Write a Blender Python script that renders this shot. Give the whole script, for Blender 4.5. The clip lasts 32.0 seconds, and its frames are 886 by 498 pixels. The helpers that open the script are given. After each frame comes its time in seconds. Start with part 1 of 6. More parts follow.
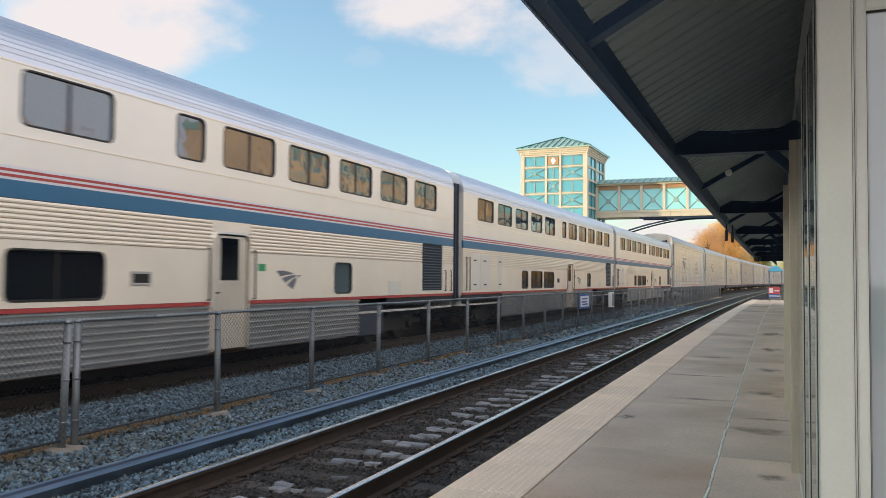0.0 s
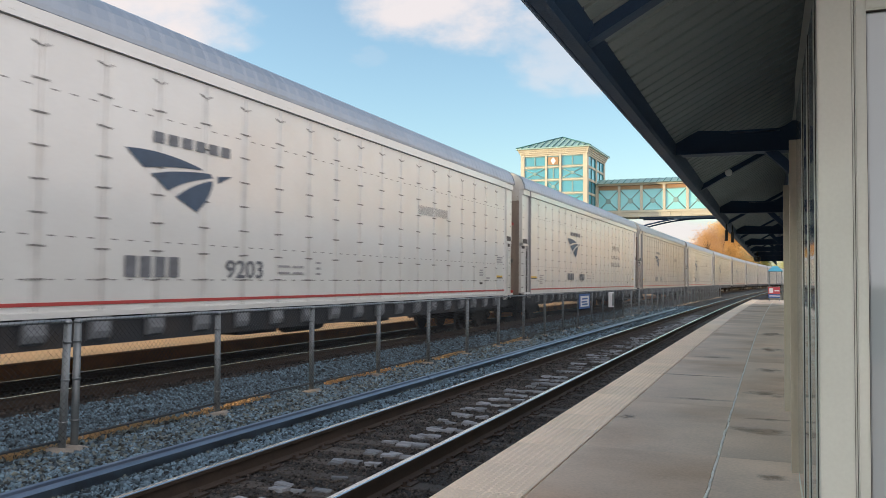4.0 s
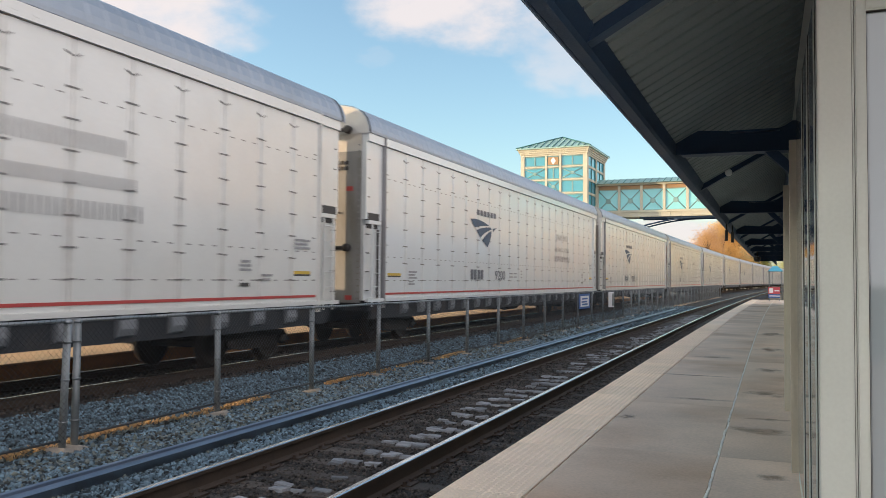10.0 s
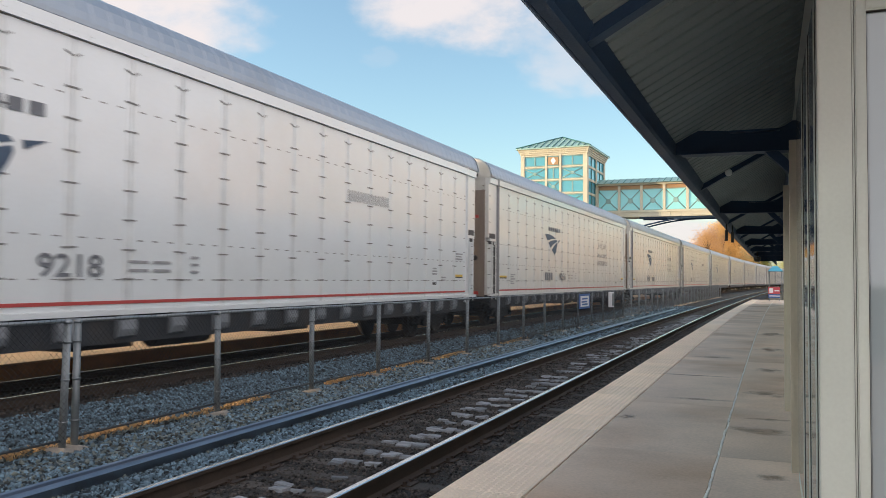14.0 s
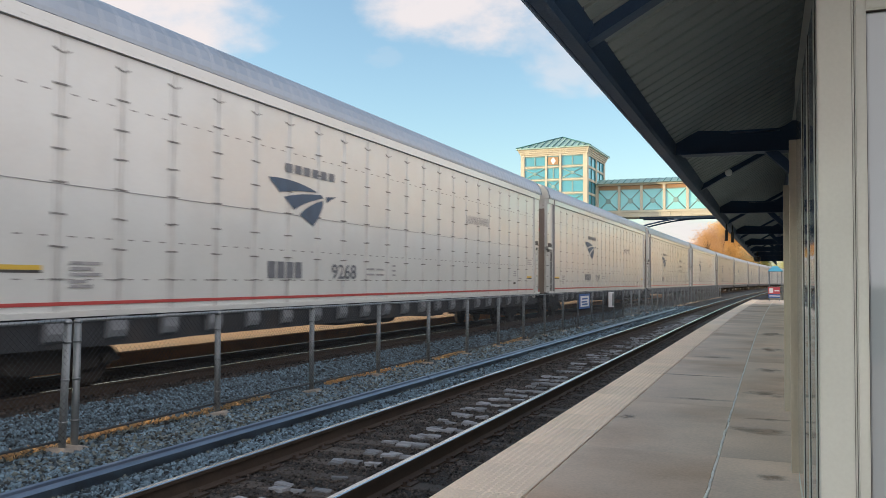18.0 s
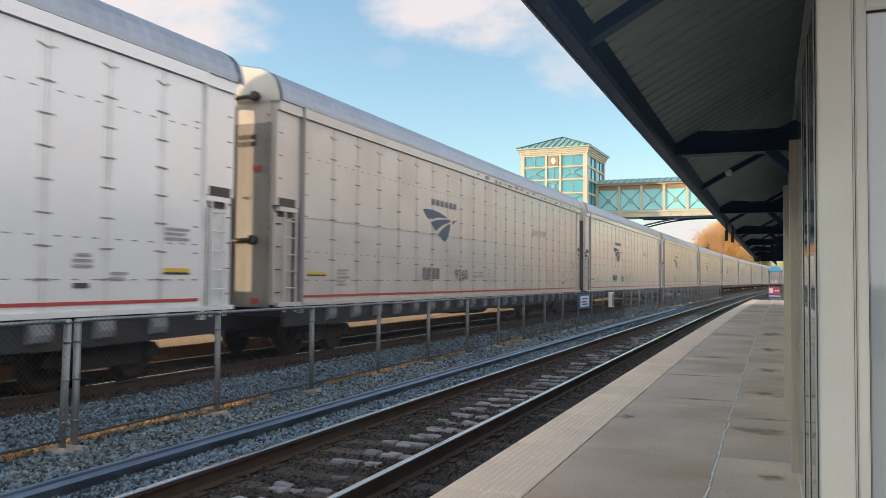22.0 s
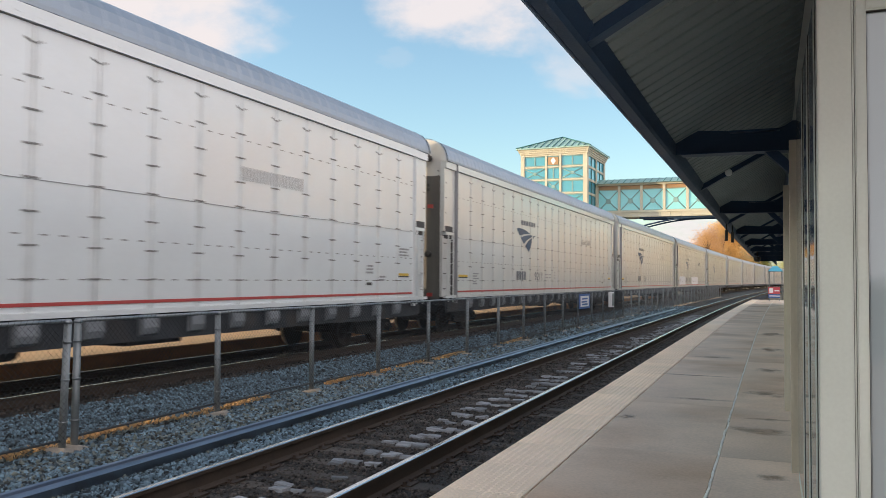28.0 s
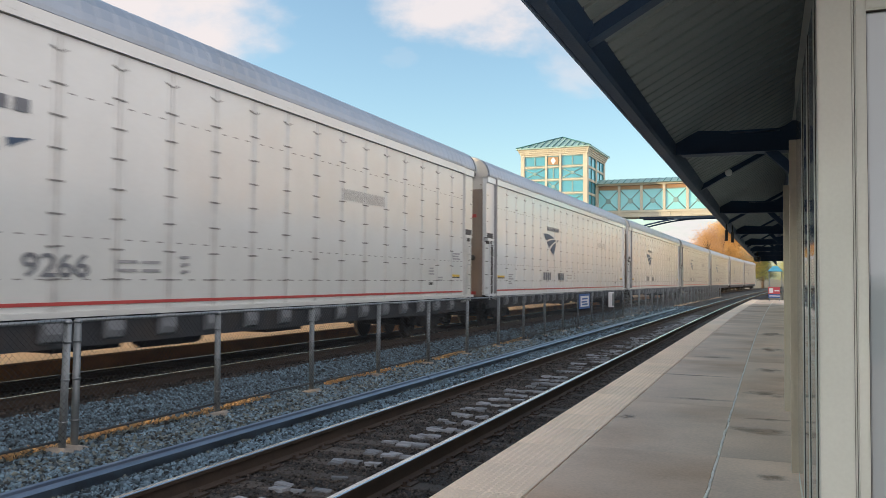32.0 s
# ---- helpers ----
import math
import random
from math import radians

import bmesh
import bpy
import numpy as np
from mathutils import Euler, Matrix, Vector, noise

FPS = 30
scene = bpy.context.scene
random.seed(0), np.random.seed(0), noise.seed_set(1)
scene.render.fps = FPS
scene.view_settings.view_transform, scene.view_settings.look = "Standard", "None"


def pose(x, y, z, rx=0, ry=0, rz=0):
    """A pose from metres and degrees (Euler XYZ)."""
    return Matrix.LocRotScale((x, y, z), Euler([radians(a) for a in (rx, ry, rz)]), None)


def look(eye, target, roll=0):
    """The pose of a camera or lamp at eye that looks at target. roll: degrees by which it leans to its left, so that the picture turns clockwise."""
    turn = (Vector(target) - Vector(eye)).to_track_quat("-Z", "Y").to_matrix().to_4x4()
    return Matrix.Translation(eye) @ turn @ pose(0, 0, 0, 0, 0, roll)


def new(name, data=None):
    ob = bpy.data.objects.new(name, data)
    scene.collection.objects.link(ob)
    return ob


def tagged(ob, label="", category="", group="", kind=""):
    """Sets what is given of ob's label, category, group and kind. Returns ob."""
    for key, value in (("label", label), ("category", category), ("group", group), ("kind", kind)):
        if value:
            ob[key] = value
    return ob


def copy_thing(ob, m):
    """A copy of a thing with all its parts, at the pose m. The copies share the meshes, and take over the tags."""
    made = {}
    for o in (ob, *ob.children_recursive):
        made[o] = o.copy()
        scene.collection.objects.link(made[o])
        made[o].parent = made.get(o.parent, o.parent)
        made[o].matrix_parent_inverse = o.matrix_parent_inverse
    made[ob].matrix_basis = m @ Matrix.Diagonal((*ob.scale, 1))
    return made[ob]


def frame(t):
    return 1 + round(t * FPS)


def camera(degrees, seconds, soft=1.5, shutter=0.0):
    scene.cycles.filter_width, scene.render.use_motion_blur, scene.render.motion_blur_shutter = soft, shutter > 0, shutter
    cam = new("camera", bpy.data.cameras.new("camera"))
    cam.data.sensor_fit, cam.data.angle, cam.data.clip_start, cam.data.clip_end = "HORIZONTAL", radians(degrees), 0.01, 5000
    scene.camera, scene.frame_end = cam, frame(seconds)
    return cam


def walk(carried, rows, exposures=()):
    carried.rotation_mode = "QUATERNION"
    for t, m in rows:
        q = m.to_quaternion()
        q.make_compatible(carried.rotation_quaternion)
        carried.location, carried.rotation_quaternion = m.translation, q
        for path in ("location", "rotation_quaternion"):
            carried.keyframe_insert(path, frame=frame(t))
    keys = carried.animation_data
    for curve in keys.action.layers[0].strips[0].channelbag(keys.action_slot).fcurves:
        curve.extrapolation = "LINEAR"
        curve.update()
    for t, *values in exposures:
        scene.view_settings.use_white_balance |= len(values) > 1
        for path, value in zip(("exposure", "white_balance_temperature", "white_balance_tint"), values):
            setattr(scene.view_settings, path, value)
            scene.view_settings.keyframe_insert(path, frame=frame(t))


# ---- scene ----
# ---------- camera ----------
cam = camera(57.74, 32.0, soft=0.6, shutter=0.14)
EYE = Vector((0.0, 0.0, 1.567))
YAW, PITCH = radians(-21.989), radians(1.92)
AIM = EYE + 10 * Vector((math.sin(YAW) * math.cos(PITCH), math.cos(YAW) * math.cos(PITCH), math.sin(PITCH)))
STAND = look(EYE, AIM, 0.386)
walk(cam, [(0.0, STAND), (32.0, STAND)], exposures=[(0.0, 1.4), (32.0, 1.4)])

# ---------- world and sun ----------
SUN_ELEVATION, SUN_AZIMUTH = radians(3.6), radians(-120.0)   # azimuth clockwise from +Y
CLOUD_SEED = 1.0
world = bpy.data.worlds.new("sky")
scene.world = world
world.use_nodes = True
wn = world.node_tree.nodes
wl = world.node_tree.links
sky = wn.new("ShaderNodeTexSky")
sky.sky_type = "NISHITA"
sky.sun_disc = False
sky.sun_elevation = radians(24.0)
sky.sun_rotation = SUN_AZIMUTH
sky.air_density, sky.dust_density, sky.ozone_density = 1.0, 1.3, 0.35
wn["Background"].inputs["Strength"].default_value = 0.085
# fair-weather clouds, lit warm by the low sun, over the whole dome
dome = wn.new("ShaderNodeTexCoord")
axes = wn.new("ShaderNodeSeparateXYZ")
wl.new(dome.outputs["Generated"], axes.inputs[0])
lift = wn.new("ShaderNodeMath")
lift.operation = "MAXIMUM"
lift.inputs[1].default_value = 0.0
wl.new(axes.outputs["Z"], lift.inputs[0])
lift2 = wn.new("ShaderNodeMath")
lift2.inputs[1].default_value = 0.16
wl.new(lift.outputs[0], lift2.inputs[0])
flat = wn.new("ShaderNodeCombineXYZ")
for i, ax in enumerate("XY"):
    dv = wn.new("ShaderNodeMath")
    dv.operation = "DIVIDE"
    wl.new(axes.outputs[ax], dv.inputs[0])
    wl.new(lift2.outputs[0], dv.inputs[1])
    wl.new(dv.outputs[0], flat.inputs[i])
flat.inputs[2].default_value = CLOUD_SEED
puffs = wn.new("ShaderNodeTexNoise")
puffs.inputs["Scale"].default_value, puffs.inputs["Detail"].default_value = 0.42, 6.0
wl.new(flat.outputs[0], puffs.inputs["Vector"])
cover = wn.new("ShaderNodeMapRange")
cover.interpolation_type = "SMOOTHSTEP"
cover.inputs[1].default_value, cover.inputs[2].default_value = 0.47, 0.62
# unseen cover thickens east, away from the sun, added to brighten the train's side
lean = wn.new("ShaderNodeVectorMath")
lean.operation = "DOT_PRODUCT"
lean.inputs[1].default_value = (0.42, -0.26, 0.0)
wl.new(dome.outputs["Generated"], lean.inputs[0])
thick = wn.new("ShaderNodeMath")
wl.new(puffs.outputs[0], thick.inputs[0])
wl.new(lean.outputs["Value"], thick.inputs[1])
wl.new(thick.outputs[0], cover.inputs[0])
tint = wn.new("ShaderNodeMix")
tint.data_type = "RGBA"
wl.new(cover.outputs[0], tint.inputs[0])
cast = wn.new("ShaderNodeVectorMath")
cast.operation = "MULTIPLY"
cast.inputs[1].default_value = (0.87, 1.01, 0.99)
wl.new(sky.outputs["Color"], cast.inputs[0])
wl.new(cast.outputs[0], tint.inputs[6])
tint.inputs[7].default_value = (6.1, 5.75, 5.85, 1.0)
wl.new(tint.outputs[2], wn["Background"].inputs["Color"])

sun_data = bpy.data.lights.new("sun", "SUN")
sun_data.energy, sun_data.angle, sun_data.color = 2.1, radians(0.4), (1.0, 0.71, 0.43)
sun = new("sun", sun_data)
SUN_DIR = Vector((math.sin(SUN_AZIMUTH) * math.cos(SUN_ELEVATION), math.cos(SUN_AZIMUTH) * math.cos(SUN_ELEVATION), math.sin(SUN_ELEVATION)))
sun.matrix_world = look(SUN_DIR * 60, (0, 0, 0))

# ---------- plan: the line bends gently to the right and falls a little ----------
BEND, GRADE = 0.000353, -0.00408
RAIL_TOP = -0.132            # top of rail over the platform's level
NEAR_TRACK = -3.905          # lateral place of the near track's middle
FAR_TRACK = -10.557
FENCE = -6.952
EDGE = -2.266                # the platform's edge
GROUND = -0.40


def at(lat, s, z=0.0, bend=BEND, grade=GRADE):
    a = s * bend
    r = 1 / bend
    return Vector((r - (r - lat) * math.cos(a), (r - lat) * math.sin(a), z + grade * s))


def on_line(lat, s, z=0.0, bend=BEND, grade=GRADE):
    """A pose on the line, whose +Y points along it."""
    return Matrix.Translation(at(lat, s, z, bend, grade)) @ Euler((math.atan(grade), 0, -s * bend)).to_matrix().to_4x4()


# ---------- materials ----------
def surface(name, base, rough=0.6, metal=0.0, var=0.18, scale=3.0, fine=60.0, bump=0.15, depth=0.01, warm=0.0, each=0.0, stretch=None, second=None, amount=0.5, spec=0.5, rvar=0.12, coat=0.0):
    """A node material: base colour varied at two scales, fine bump; each: spread from piece to piece; second: colour of stains."""
    m = bpy.data.materials.new(name)
    m.use_nodes = True
    n, l = m.node_tree.nodes, m.node_tree.links
    b = n["Principled BSDF"]
    co = n.new("ShaderNodeTexCoord")
    info = n.new("ShaderNodeObjectInfo")
    shift = n.new("ShaderNodeVectorMath")
    shift.operation = "MULTIPLY_ADD"
    shift.inputs[1].default_value = (37.0, 53.0, 29.0)
    l.new(info.outputs["Random"], shift.inputs[0])
    l.new(co.outputs["Object"], shift.inputs[2])
    vec = shift.outputs[0]
    if stretch:
        mp = n.new("ShaderNodeMapping")
        mp.inputs["Scale"].default_value = stretch
        l.new(vec, mp.inputs["Vector"])
        vec = mp.outputs[0]
    big, small = n.new("ShaderNodeTexNoise"), n.new("ShaderNodeTexNoise")
    for t, s, dt in ((big, scale, 5.0), (small, fine, 3.0)):
        t.inputs["Scale"].default_value, t.inputs["Detail"].default_value = s, dt
        l.new(vec, t.inputs["Vector"])
    add = n.new("ShaderNodeMath")
    add.operation = "MULTIPLY_ADD"
    add.inputs[1].default_value = 0.65
    half = n.new("ShaderNodeMath")
    half.operation = "MULTIPLY"
    half.inputs[1].default_value = 0.35
    l.new(small.outputs[0], half.inputs[0])
    l.new(big.outputs[0], add.inputs[0])
    l.new(half.outputs[0], add.inputs[2])
    ramp = n.new("ShaderNodeMapRange")
    ramp.inputs[1].default_value, ramp.inputs[2].default_value = 0.32, 0.68
    ramp.inputs[3].default_value, ramp.inputs[4].default_value = 1 - var, 1 + var
    l.new(add.outputs[0], ramp.inputs[0])
    value = ramp.outputs[0]
    if each:
        mr = n.new("ShaderNodeMapRange")
        mr.inputs[3].default_value, mr.inputs[4].default_value = 1 - each, 1 + each
        l.new(info.outputs["Random"], mr.inputs[0])
        mu = n.new("ShaderNodeMath")
        mu.operation = "MULTIPLY"
        l.new(value, mu.inputs[0])
        l.new(mr.outputs[0], mu.inputs[1])
        value = mu.outputs[0]
    mul = n.new("ShaderNodeVectorMath")
    mul.operation = "SCALE"
    mul.inputs[0].default_value = base
    if second:
        st = n.new("ShaderNodeTexNoise")
        st.inputs["Scale"].default_value, st.inputs["Detail"].default_value = scale * 0.45, 6.0
        off = n.new("ShaderNodeVectorMath")
        off.inputs[1].default_value = (11.0, 5.0, 7.0)
        l.new(vec, off.inputs[0])
        l.new(off.outputs[0], st.inputs["Vector"])
        sr = n.new("ShaderNodeMapRange")
        sr.inputs[1].default_value, sr.inputs[2].default_value = 0.5, 0.72
        sr.inputs[4].default_value = amount
        l.new(st.outputs[0], sr.inputs[0])
        mix = n.new("ShaderNodeMix")
        mix.data_type = "RGBA"
        mix.inputs[6].default_value, mix.inputs[7].default_value = (*base, 1), (*second, 1)
        l.new(sr.outputs[0], mix.inputs[0])
        l.new(mix.outputs[2], mul.inputs[0])
    l.new(value, mul.inputs[3])
    l.new(mul.outputs[0], b.inputs["Base Color"])
    rr = n.new("ShaderNodeMapRange")
    rr.inputs[3].default_value, rr.inputs[4].default_value = max(0.03, rough - rvar), min(1.0, rough + rvar)
    l.new(big.outputs[0], rr.inputs[0])
    l.new(rr.outputs[0], b.inputs["Roughness"])
    b.inputs["Metallic"].default_value = metal
    b.inputs["Specular IOR Level"].default_value = spec
    b.inputs["Coat Weight"].default_value, b.inputs["Coat Roughness"].default_value = coat, 0.13
    if bump:
        bp = n.new("ShaderNodeBump")
        bp.inputs["Strength"].default_value, bp.inputs["Distance"].default_value = bump, depth
        l.new(small.outputs[0], bp.inputs["Height"])
        l.new(bp.outputs[0], b.inputs["Normal"])
    return m


def pane_glass(name, tint, rough=0.05, see=0.0, spec=0.5, wav=0.0, coat=0.0, ior=1.5):
    """Window glass; see: how much shows through."""
    m = bpy.data.materials.new(name)
    m.use_nodes = True
    n, l = m.node_tree.nodes, m.node_tree.links
    b = n["Principled BSDF"]
    b.inputs["Base Color"].default_value = (*tint, 1)
    b.inputs["Roughness"].default_value = rough
    b.inputs["Transmission Weight"].default_value = see
    b.inputs["Specular IOR Level"].default_value = spec
    b.inputs["Coat Weight"].default_value = coat
    b.inputs["IOR"].default_value = ior
    b.inputs["Coat Roughness"].default_value = 0.03
    if wav:
        co = n.new("ShaderNodeTexCoord")
        t = n.new("ShaderNodeTexNoise")
        t.inputs["Scale"].default_value = 1.3
        l.new(co.outputs["Object"], t.inputs["Vector"])
        bp = n.new("ShaderNodeBump")
        bp.inputs["Strength"].default_value, bp.inputs["Distance"].default_value = wav, 0.05
        l.new(t.outputs[0], bp.inputs["Height"])
        l.new(bp.outputs[0], b.inputs["Normal"])
    return m


M = {}
M["concrete"] = surface("platform_concrete", (0.70, 0.545, 0.425), 0.75, var=0.2, scale=0.9, fine=38, bump=0.25, depth=0.004, each=0.05, second=(0.46, 0.30, 0.19), amount=0.9)
M["concrete_side"] = surface("rough_concrete", (0.26, 0.24, 0.21), 0.85, scale=2.0, second=(0.12, 0.09, 0.07))
M["far_concrete"] = surface("pale_far_concrete", (0.60, 0.37, 0.19), 0.8, var=0.1, scale=0.8, fine=26, bump=1.0, depth=0.03)
# orange glow of bounced sunlight is put into the platform edge's colour
M["bounce_edge"] = surface("bounce_tinted_concrete_edge", (0.42, 0.19, 0.07), 0.8, var=0.3, scale=2.0, second=(0.2, 0.09, 0.04))
M["caulk"] = surface("white_caulk", (0.90, 0.87, 0.80), 0.7, var=0.2, scale=5)
M["tactile"] = surface("cream_tactile_tile", (0.92, 0.73, 0.56), 0.65, var=0.1, scale=1.2, each=0.04, second=(0.62, 0.53, 0.38), amount=0.4)
M["ballast"] = surface("grey_ballast", (0.030, 0.036, 0.040), 0.85, var=0.55, scale=9, fine=34, bump=1.0, depth=0.05, second=(0.11, 0.085, 0.06), amount=0.7)
M["oily"] = surface("oily_brown_ballast", (0.022, 0.018, 0.015), 0.8, var=0.5, scale=8, fine=30, bump=1.0, depth=0.05, second=(0.03, 0.026, 0.024), amount=0.9)
M["stone"] = surface("crushed_stone", (0.064, 0.099, 0.125), 0.8, var=0.5, scale=6, fine=40, bump=0.3)
M["stone_dark"] = surface("dark_crushed_stone", (0.036, 0.030, 0.026), 0.75, var=0.45, scale=8, fine=40, bump=0.3)
M["ground"] = surface("dry_ground", (0.20, 0.165, 0.11), 0.9, var=0.3, scale=0.4, fine=7, bump=0.5, depth=0.05, second=(0.11, 0.115, 0.05), amount=0.6)
M["rail_side"] = surface("rusty_rail", (0.06, 0.043, 0.033), 0.75, metal=0.2, var=0.3, scale=4)
M["rail_top"] = surface("worn_rail_head", (0.80, 0.80, 0.80), 0.2, metal=1.0, var=0.12, scale=2)
M["spare_rail"] = surface("blue_grey_steel", (0.25, 0.295, 0.355), 0.36, metal=0.8, var=0.2, scale=1.5, second=(0.16, 0.13, 0.11), amount=0.3)
M["tie"] = surface("weathered_tie_wood", (0.070, 0.058, 0.048), 0.8, var=0.35, scale=5, fine=50, bump=0.5, each=0.3, stretch=(0.6, 4, 4), second=(0.06, 0.05, 0.045), amount=0.8)
M["tie_grey"] = surface("split_grey_tie_wood", (0.21, 0.22, 0.235), 0.6, var=0.45, scale=9, fine=70, bump=0.6, each=0.5, stretch=(0.6, 5, 5))
M["stone_brown"] = surface("brown_crushed_stone", (0.066, 0.078, 0.074), 0.8, var=0.35, scale=6, fine=40, bump=0.3)
M["galv"] = surface("galvanised_steel", (0.24, 0.265, 0.28), 0.5, metal=0.6, var=0.18, scale=7)
M["wire"] = surface("dark_wire", (0.075, 0.085, 0.095), 0.6, metal=0.5, var=0.1)
M["navy"] = surface("dark_blue_painted_steel", (0.026, 0.054, 0.105), 0.5, var=0.15, scale=2, spec=0.25)
M["deck"] = surface("dark_grey_green_deck", (0.155, 0.20, 0.21), 0.55, var=0.15, scale=1.5)
M["cream_wall"] = surface("cream_painted_metal", (0.525, 0.56, 0.515), 0.45, var=0.07, scale=2, bump=0.05, second=(0.56, 0.53, 0.44), amount=0.35)
M["tan_post"] = surface("tan_painted_post", (0.60, 0.54, 0.43), 0.5, var=0.1, scale=3)
M["gasket"] = surface("black_rubber", (0.02, 0.018, 0.016), 0.6, var=0.1)
M["shelter_glass"] = pane_glass("grey_window_glass", (0.30, 0.36, 0.385), 0.04, spec=0.6, ior=1.9)
M["shadow_line"] = surface("grey_shadow_line", (0.17, 0.165, 0.15), 0.6, var=0.1)
M["canopy_roof"] = surface("steel_blue_seam_roof", (0.15, 0.27, 0.36), 0.5, var=0.1, scale=0.7)

# train
M["rack_white"] = surface("weathered_white_rack_panel", (0.645, 0.662, 0.645), 0.36, metal=0.12, var=0.05, scale=1.1, fine=18, bump=0.04, depth=0.004, second=(0.57, 0.56, 0.53), amount=0.4, rvar=0.06, coat=0.8)
M["rack_bright"] = surface("bright_white_rack_panel", (0.72, 0.73, 0.71), 0.36, metal=0.12, var=0.05, scale=1.1, fine=18, bump=0.04, depth=0.004, second=(0.65, 0.63, 0.595), amount=0.4, rvar=0.06, coat=0.8)
M["rib_bright"] = surface("light_rack_rib", (0.69, 0.69, 0.67), 0.34, metal=0.3, var=0.12, scale=3, bump=0.05, rvar=0.06)
M["rack_dirty"] = surface("dusty_rack_panel", (0.52, 0.505, 0.475), 0.4, metal=0.12, var=0.08, scale=1.1, fine=18, bump=0.04, depth=0.004, second=(0.40, 0.375, 0.34), amount=0.6, rvar=0.06, coat=0.5)
M["rib_dirty"] = surface("dusty_rack_rib", (0.48, 0.465, 0.44), 0.34, metal=0.3, var=0.12, scale=3, bump=0.05, rvar=0.06)
M["rack_clean"] = surface("clean_white_rack_panel", (0.735, 0.77, 0.785), 0.34, metal=0.12, var=0.04, scale=1.1, fine=18, bump=0.04, depth=0.004, second=(0.69, 0.70, 0.70), amount=0.4, rvar=0.05, coat=0.9)
M["rib_clean"] = surface("pale_grey_rack_rib", (0.70, 0.72, 0.725), 0.34, metal=0.3, var=0.12, scale=3, bump=0.05, rvar=0.06)
M["rack_rib"] = surface("grey_rack_rib", (0.61, 0.615, 0.60), 0.34, metal=0.3, var=0.12, scale=3, bump=0.05, rvar=0.06)
M["rack_seam"] = surface("dark_panel_seam", (0.32, 0.30, 0.28), 0.6, var=0.15)
M["rack_dark"] = surface("dark_slots", (0.06, 0.057, 0.055), 0.7, var=0.2)
M["rack_roof"] = surface("grey_galvanised_roof", (0.36, 0.41, 0.475), 0.42, metal=0.45, var=0.08, scale=1.2, second=(0.29, 0.32, 0.355), amount=0.5)
DOOR = {}
for tone, base, other in (("pink", (0.30, 0.225, 0.185), (0.33, 0.22, 0.15)), ("brown", (0.225, 0.185, 0.16), (0.26, 0.18, 0.13)), ("orange", (0.33, 0.21, 0.13), (0.37, 0.19, 0.085)),
                          ("dark", (0.09, 0.088, 0.087), (0.12, 0.10, 0.085)), ("grey", (0.24, 0.24, 0.24), (0.18, 0.16, 0.14)), ("pale", (0.36, 0.38, 0.40), (0.23, 0.22, 0.21))):
    DOOR[tone] = surface(tone + "_stained_end_door", base, 0.6, var=0.2, scale=2.0, stretch=(2.2, 2.2, 0.45), second=other, amount=0.9)
M["lever"] = surface("dark_door_lever", (0.05, 0.047, 0.045), 0.55, metal=0.3, var=0.2)
M["mark_soft"] = surface("worn_slate_lettering", (0.15, 0.16, 0.18), 0.5, var=0.3, scale=8)
M["rack_arch"] = surface("pale_end_sheet", (0.52, 0.51, 0.49), 0.5, var=0.12, scale=2, second=(0.40, 0.33, 0.25), amount=0.5)
M["rack_slot"] = surface("grey_slots", (0.20, 0.195, 0.19), 0.7, var=0.25)
M["sill"] = surface("black_underframe", (0.022, 0.026, 0.032), 0.7, var=0.3, scale=3, second=(0.06, 0.045, 0.033), amount=0.6)
M["bracket"] = surface("blue_grey_sill_bracket", (0.20, 0.215, 0.235), 0.55, var=0.15, scale=3)
M["truck"] = surface("grimy_truck_steel", (0.022, 0.018, 0.015), 0.75, var=0.35, scale=4)
M["wheel"] = surface("brown_wheel_steel", (0.035, 0.026, 0.02), 0.6, metal=0.4, var=0.3)
M["red"] = surface("red_stripe_paint", (0.42, 0.06, 0.055), 0.45, var=0.12)
M["blue"] = surface("blue_band_paint", (0.032, 0.145, 0.27), 0.35, var=0.08, spec=0.4, rvar=0.05)
M["mark"] = surface("dark_blue_mark_paint", (0.05, 0.085, 0.14), 0.5, var=0.25, scale=4)
M["mark_faint"] = surface("faded_grey_lettering", (0.30, 0.30, 0.31), 0.55, var=0.3, scale=9)
M["yellow"] = surface("yellow_placard", (0.62, 0.42, 0.06), 0.5, var=0.1)
M["placard"] = surface("grey_white_patch", (0.70, 0.72, 0.75), 0.5, var=0.06)
M["coach"] = surface("silver_coach_skin", (0.83, 0.80, 0.725), 0.34, metal=0.15, var=0.04, scale=1.0, bump=0.0, second=(0.76, 0.725, 0.645), amount=0.35, rvar=0.04, coat=0.4)
# golden tone mirrored from the surroundings is put into these two stainless colours
M["coach_ridge"] = surface("ribbed_stainless_steel", (0.90, 0.81, 0.67), 0.34, metal=0.18, var=0.06, scale=1.0, bump=0.0, rvar=0.04)
M["coach_low"] = surface("warm_tinted_stainless_side", (0.91, 0.82, 0.68), 0.32, metal=0.12, var=0.05, scale=1.0, bump=0.0, second=(0.78, 0.71, 0.60), amount=0.35, rvar=0.04, coat=0.3)
M["coach_door"] = surface("brushed_door_steel", (0.74, 0.68, 0.58), 0.36, metal=0.45, var=0.1, scale=1.6, bump=0.0, second=(0.60, 0.54, 0.46), amount=0.4, rvar=0.06)
M["coach_glass"] = pane_glass("dark_coach_glass", (0.02, 0.04, 0.065), 0.03, spec=0.6, wav=0.22, ior=2.25)
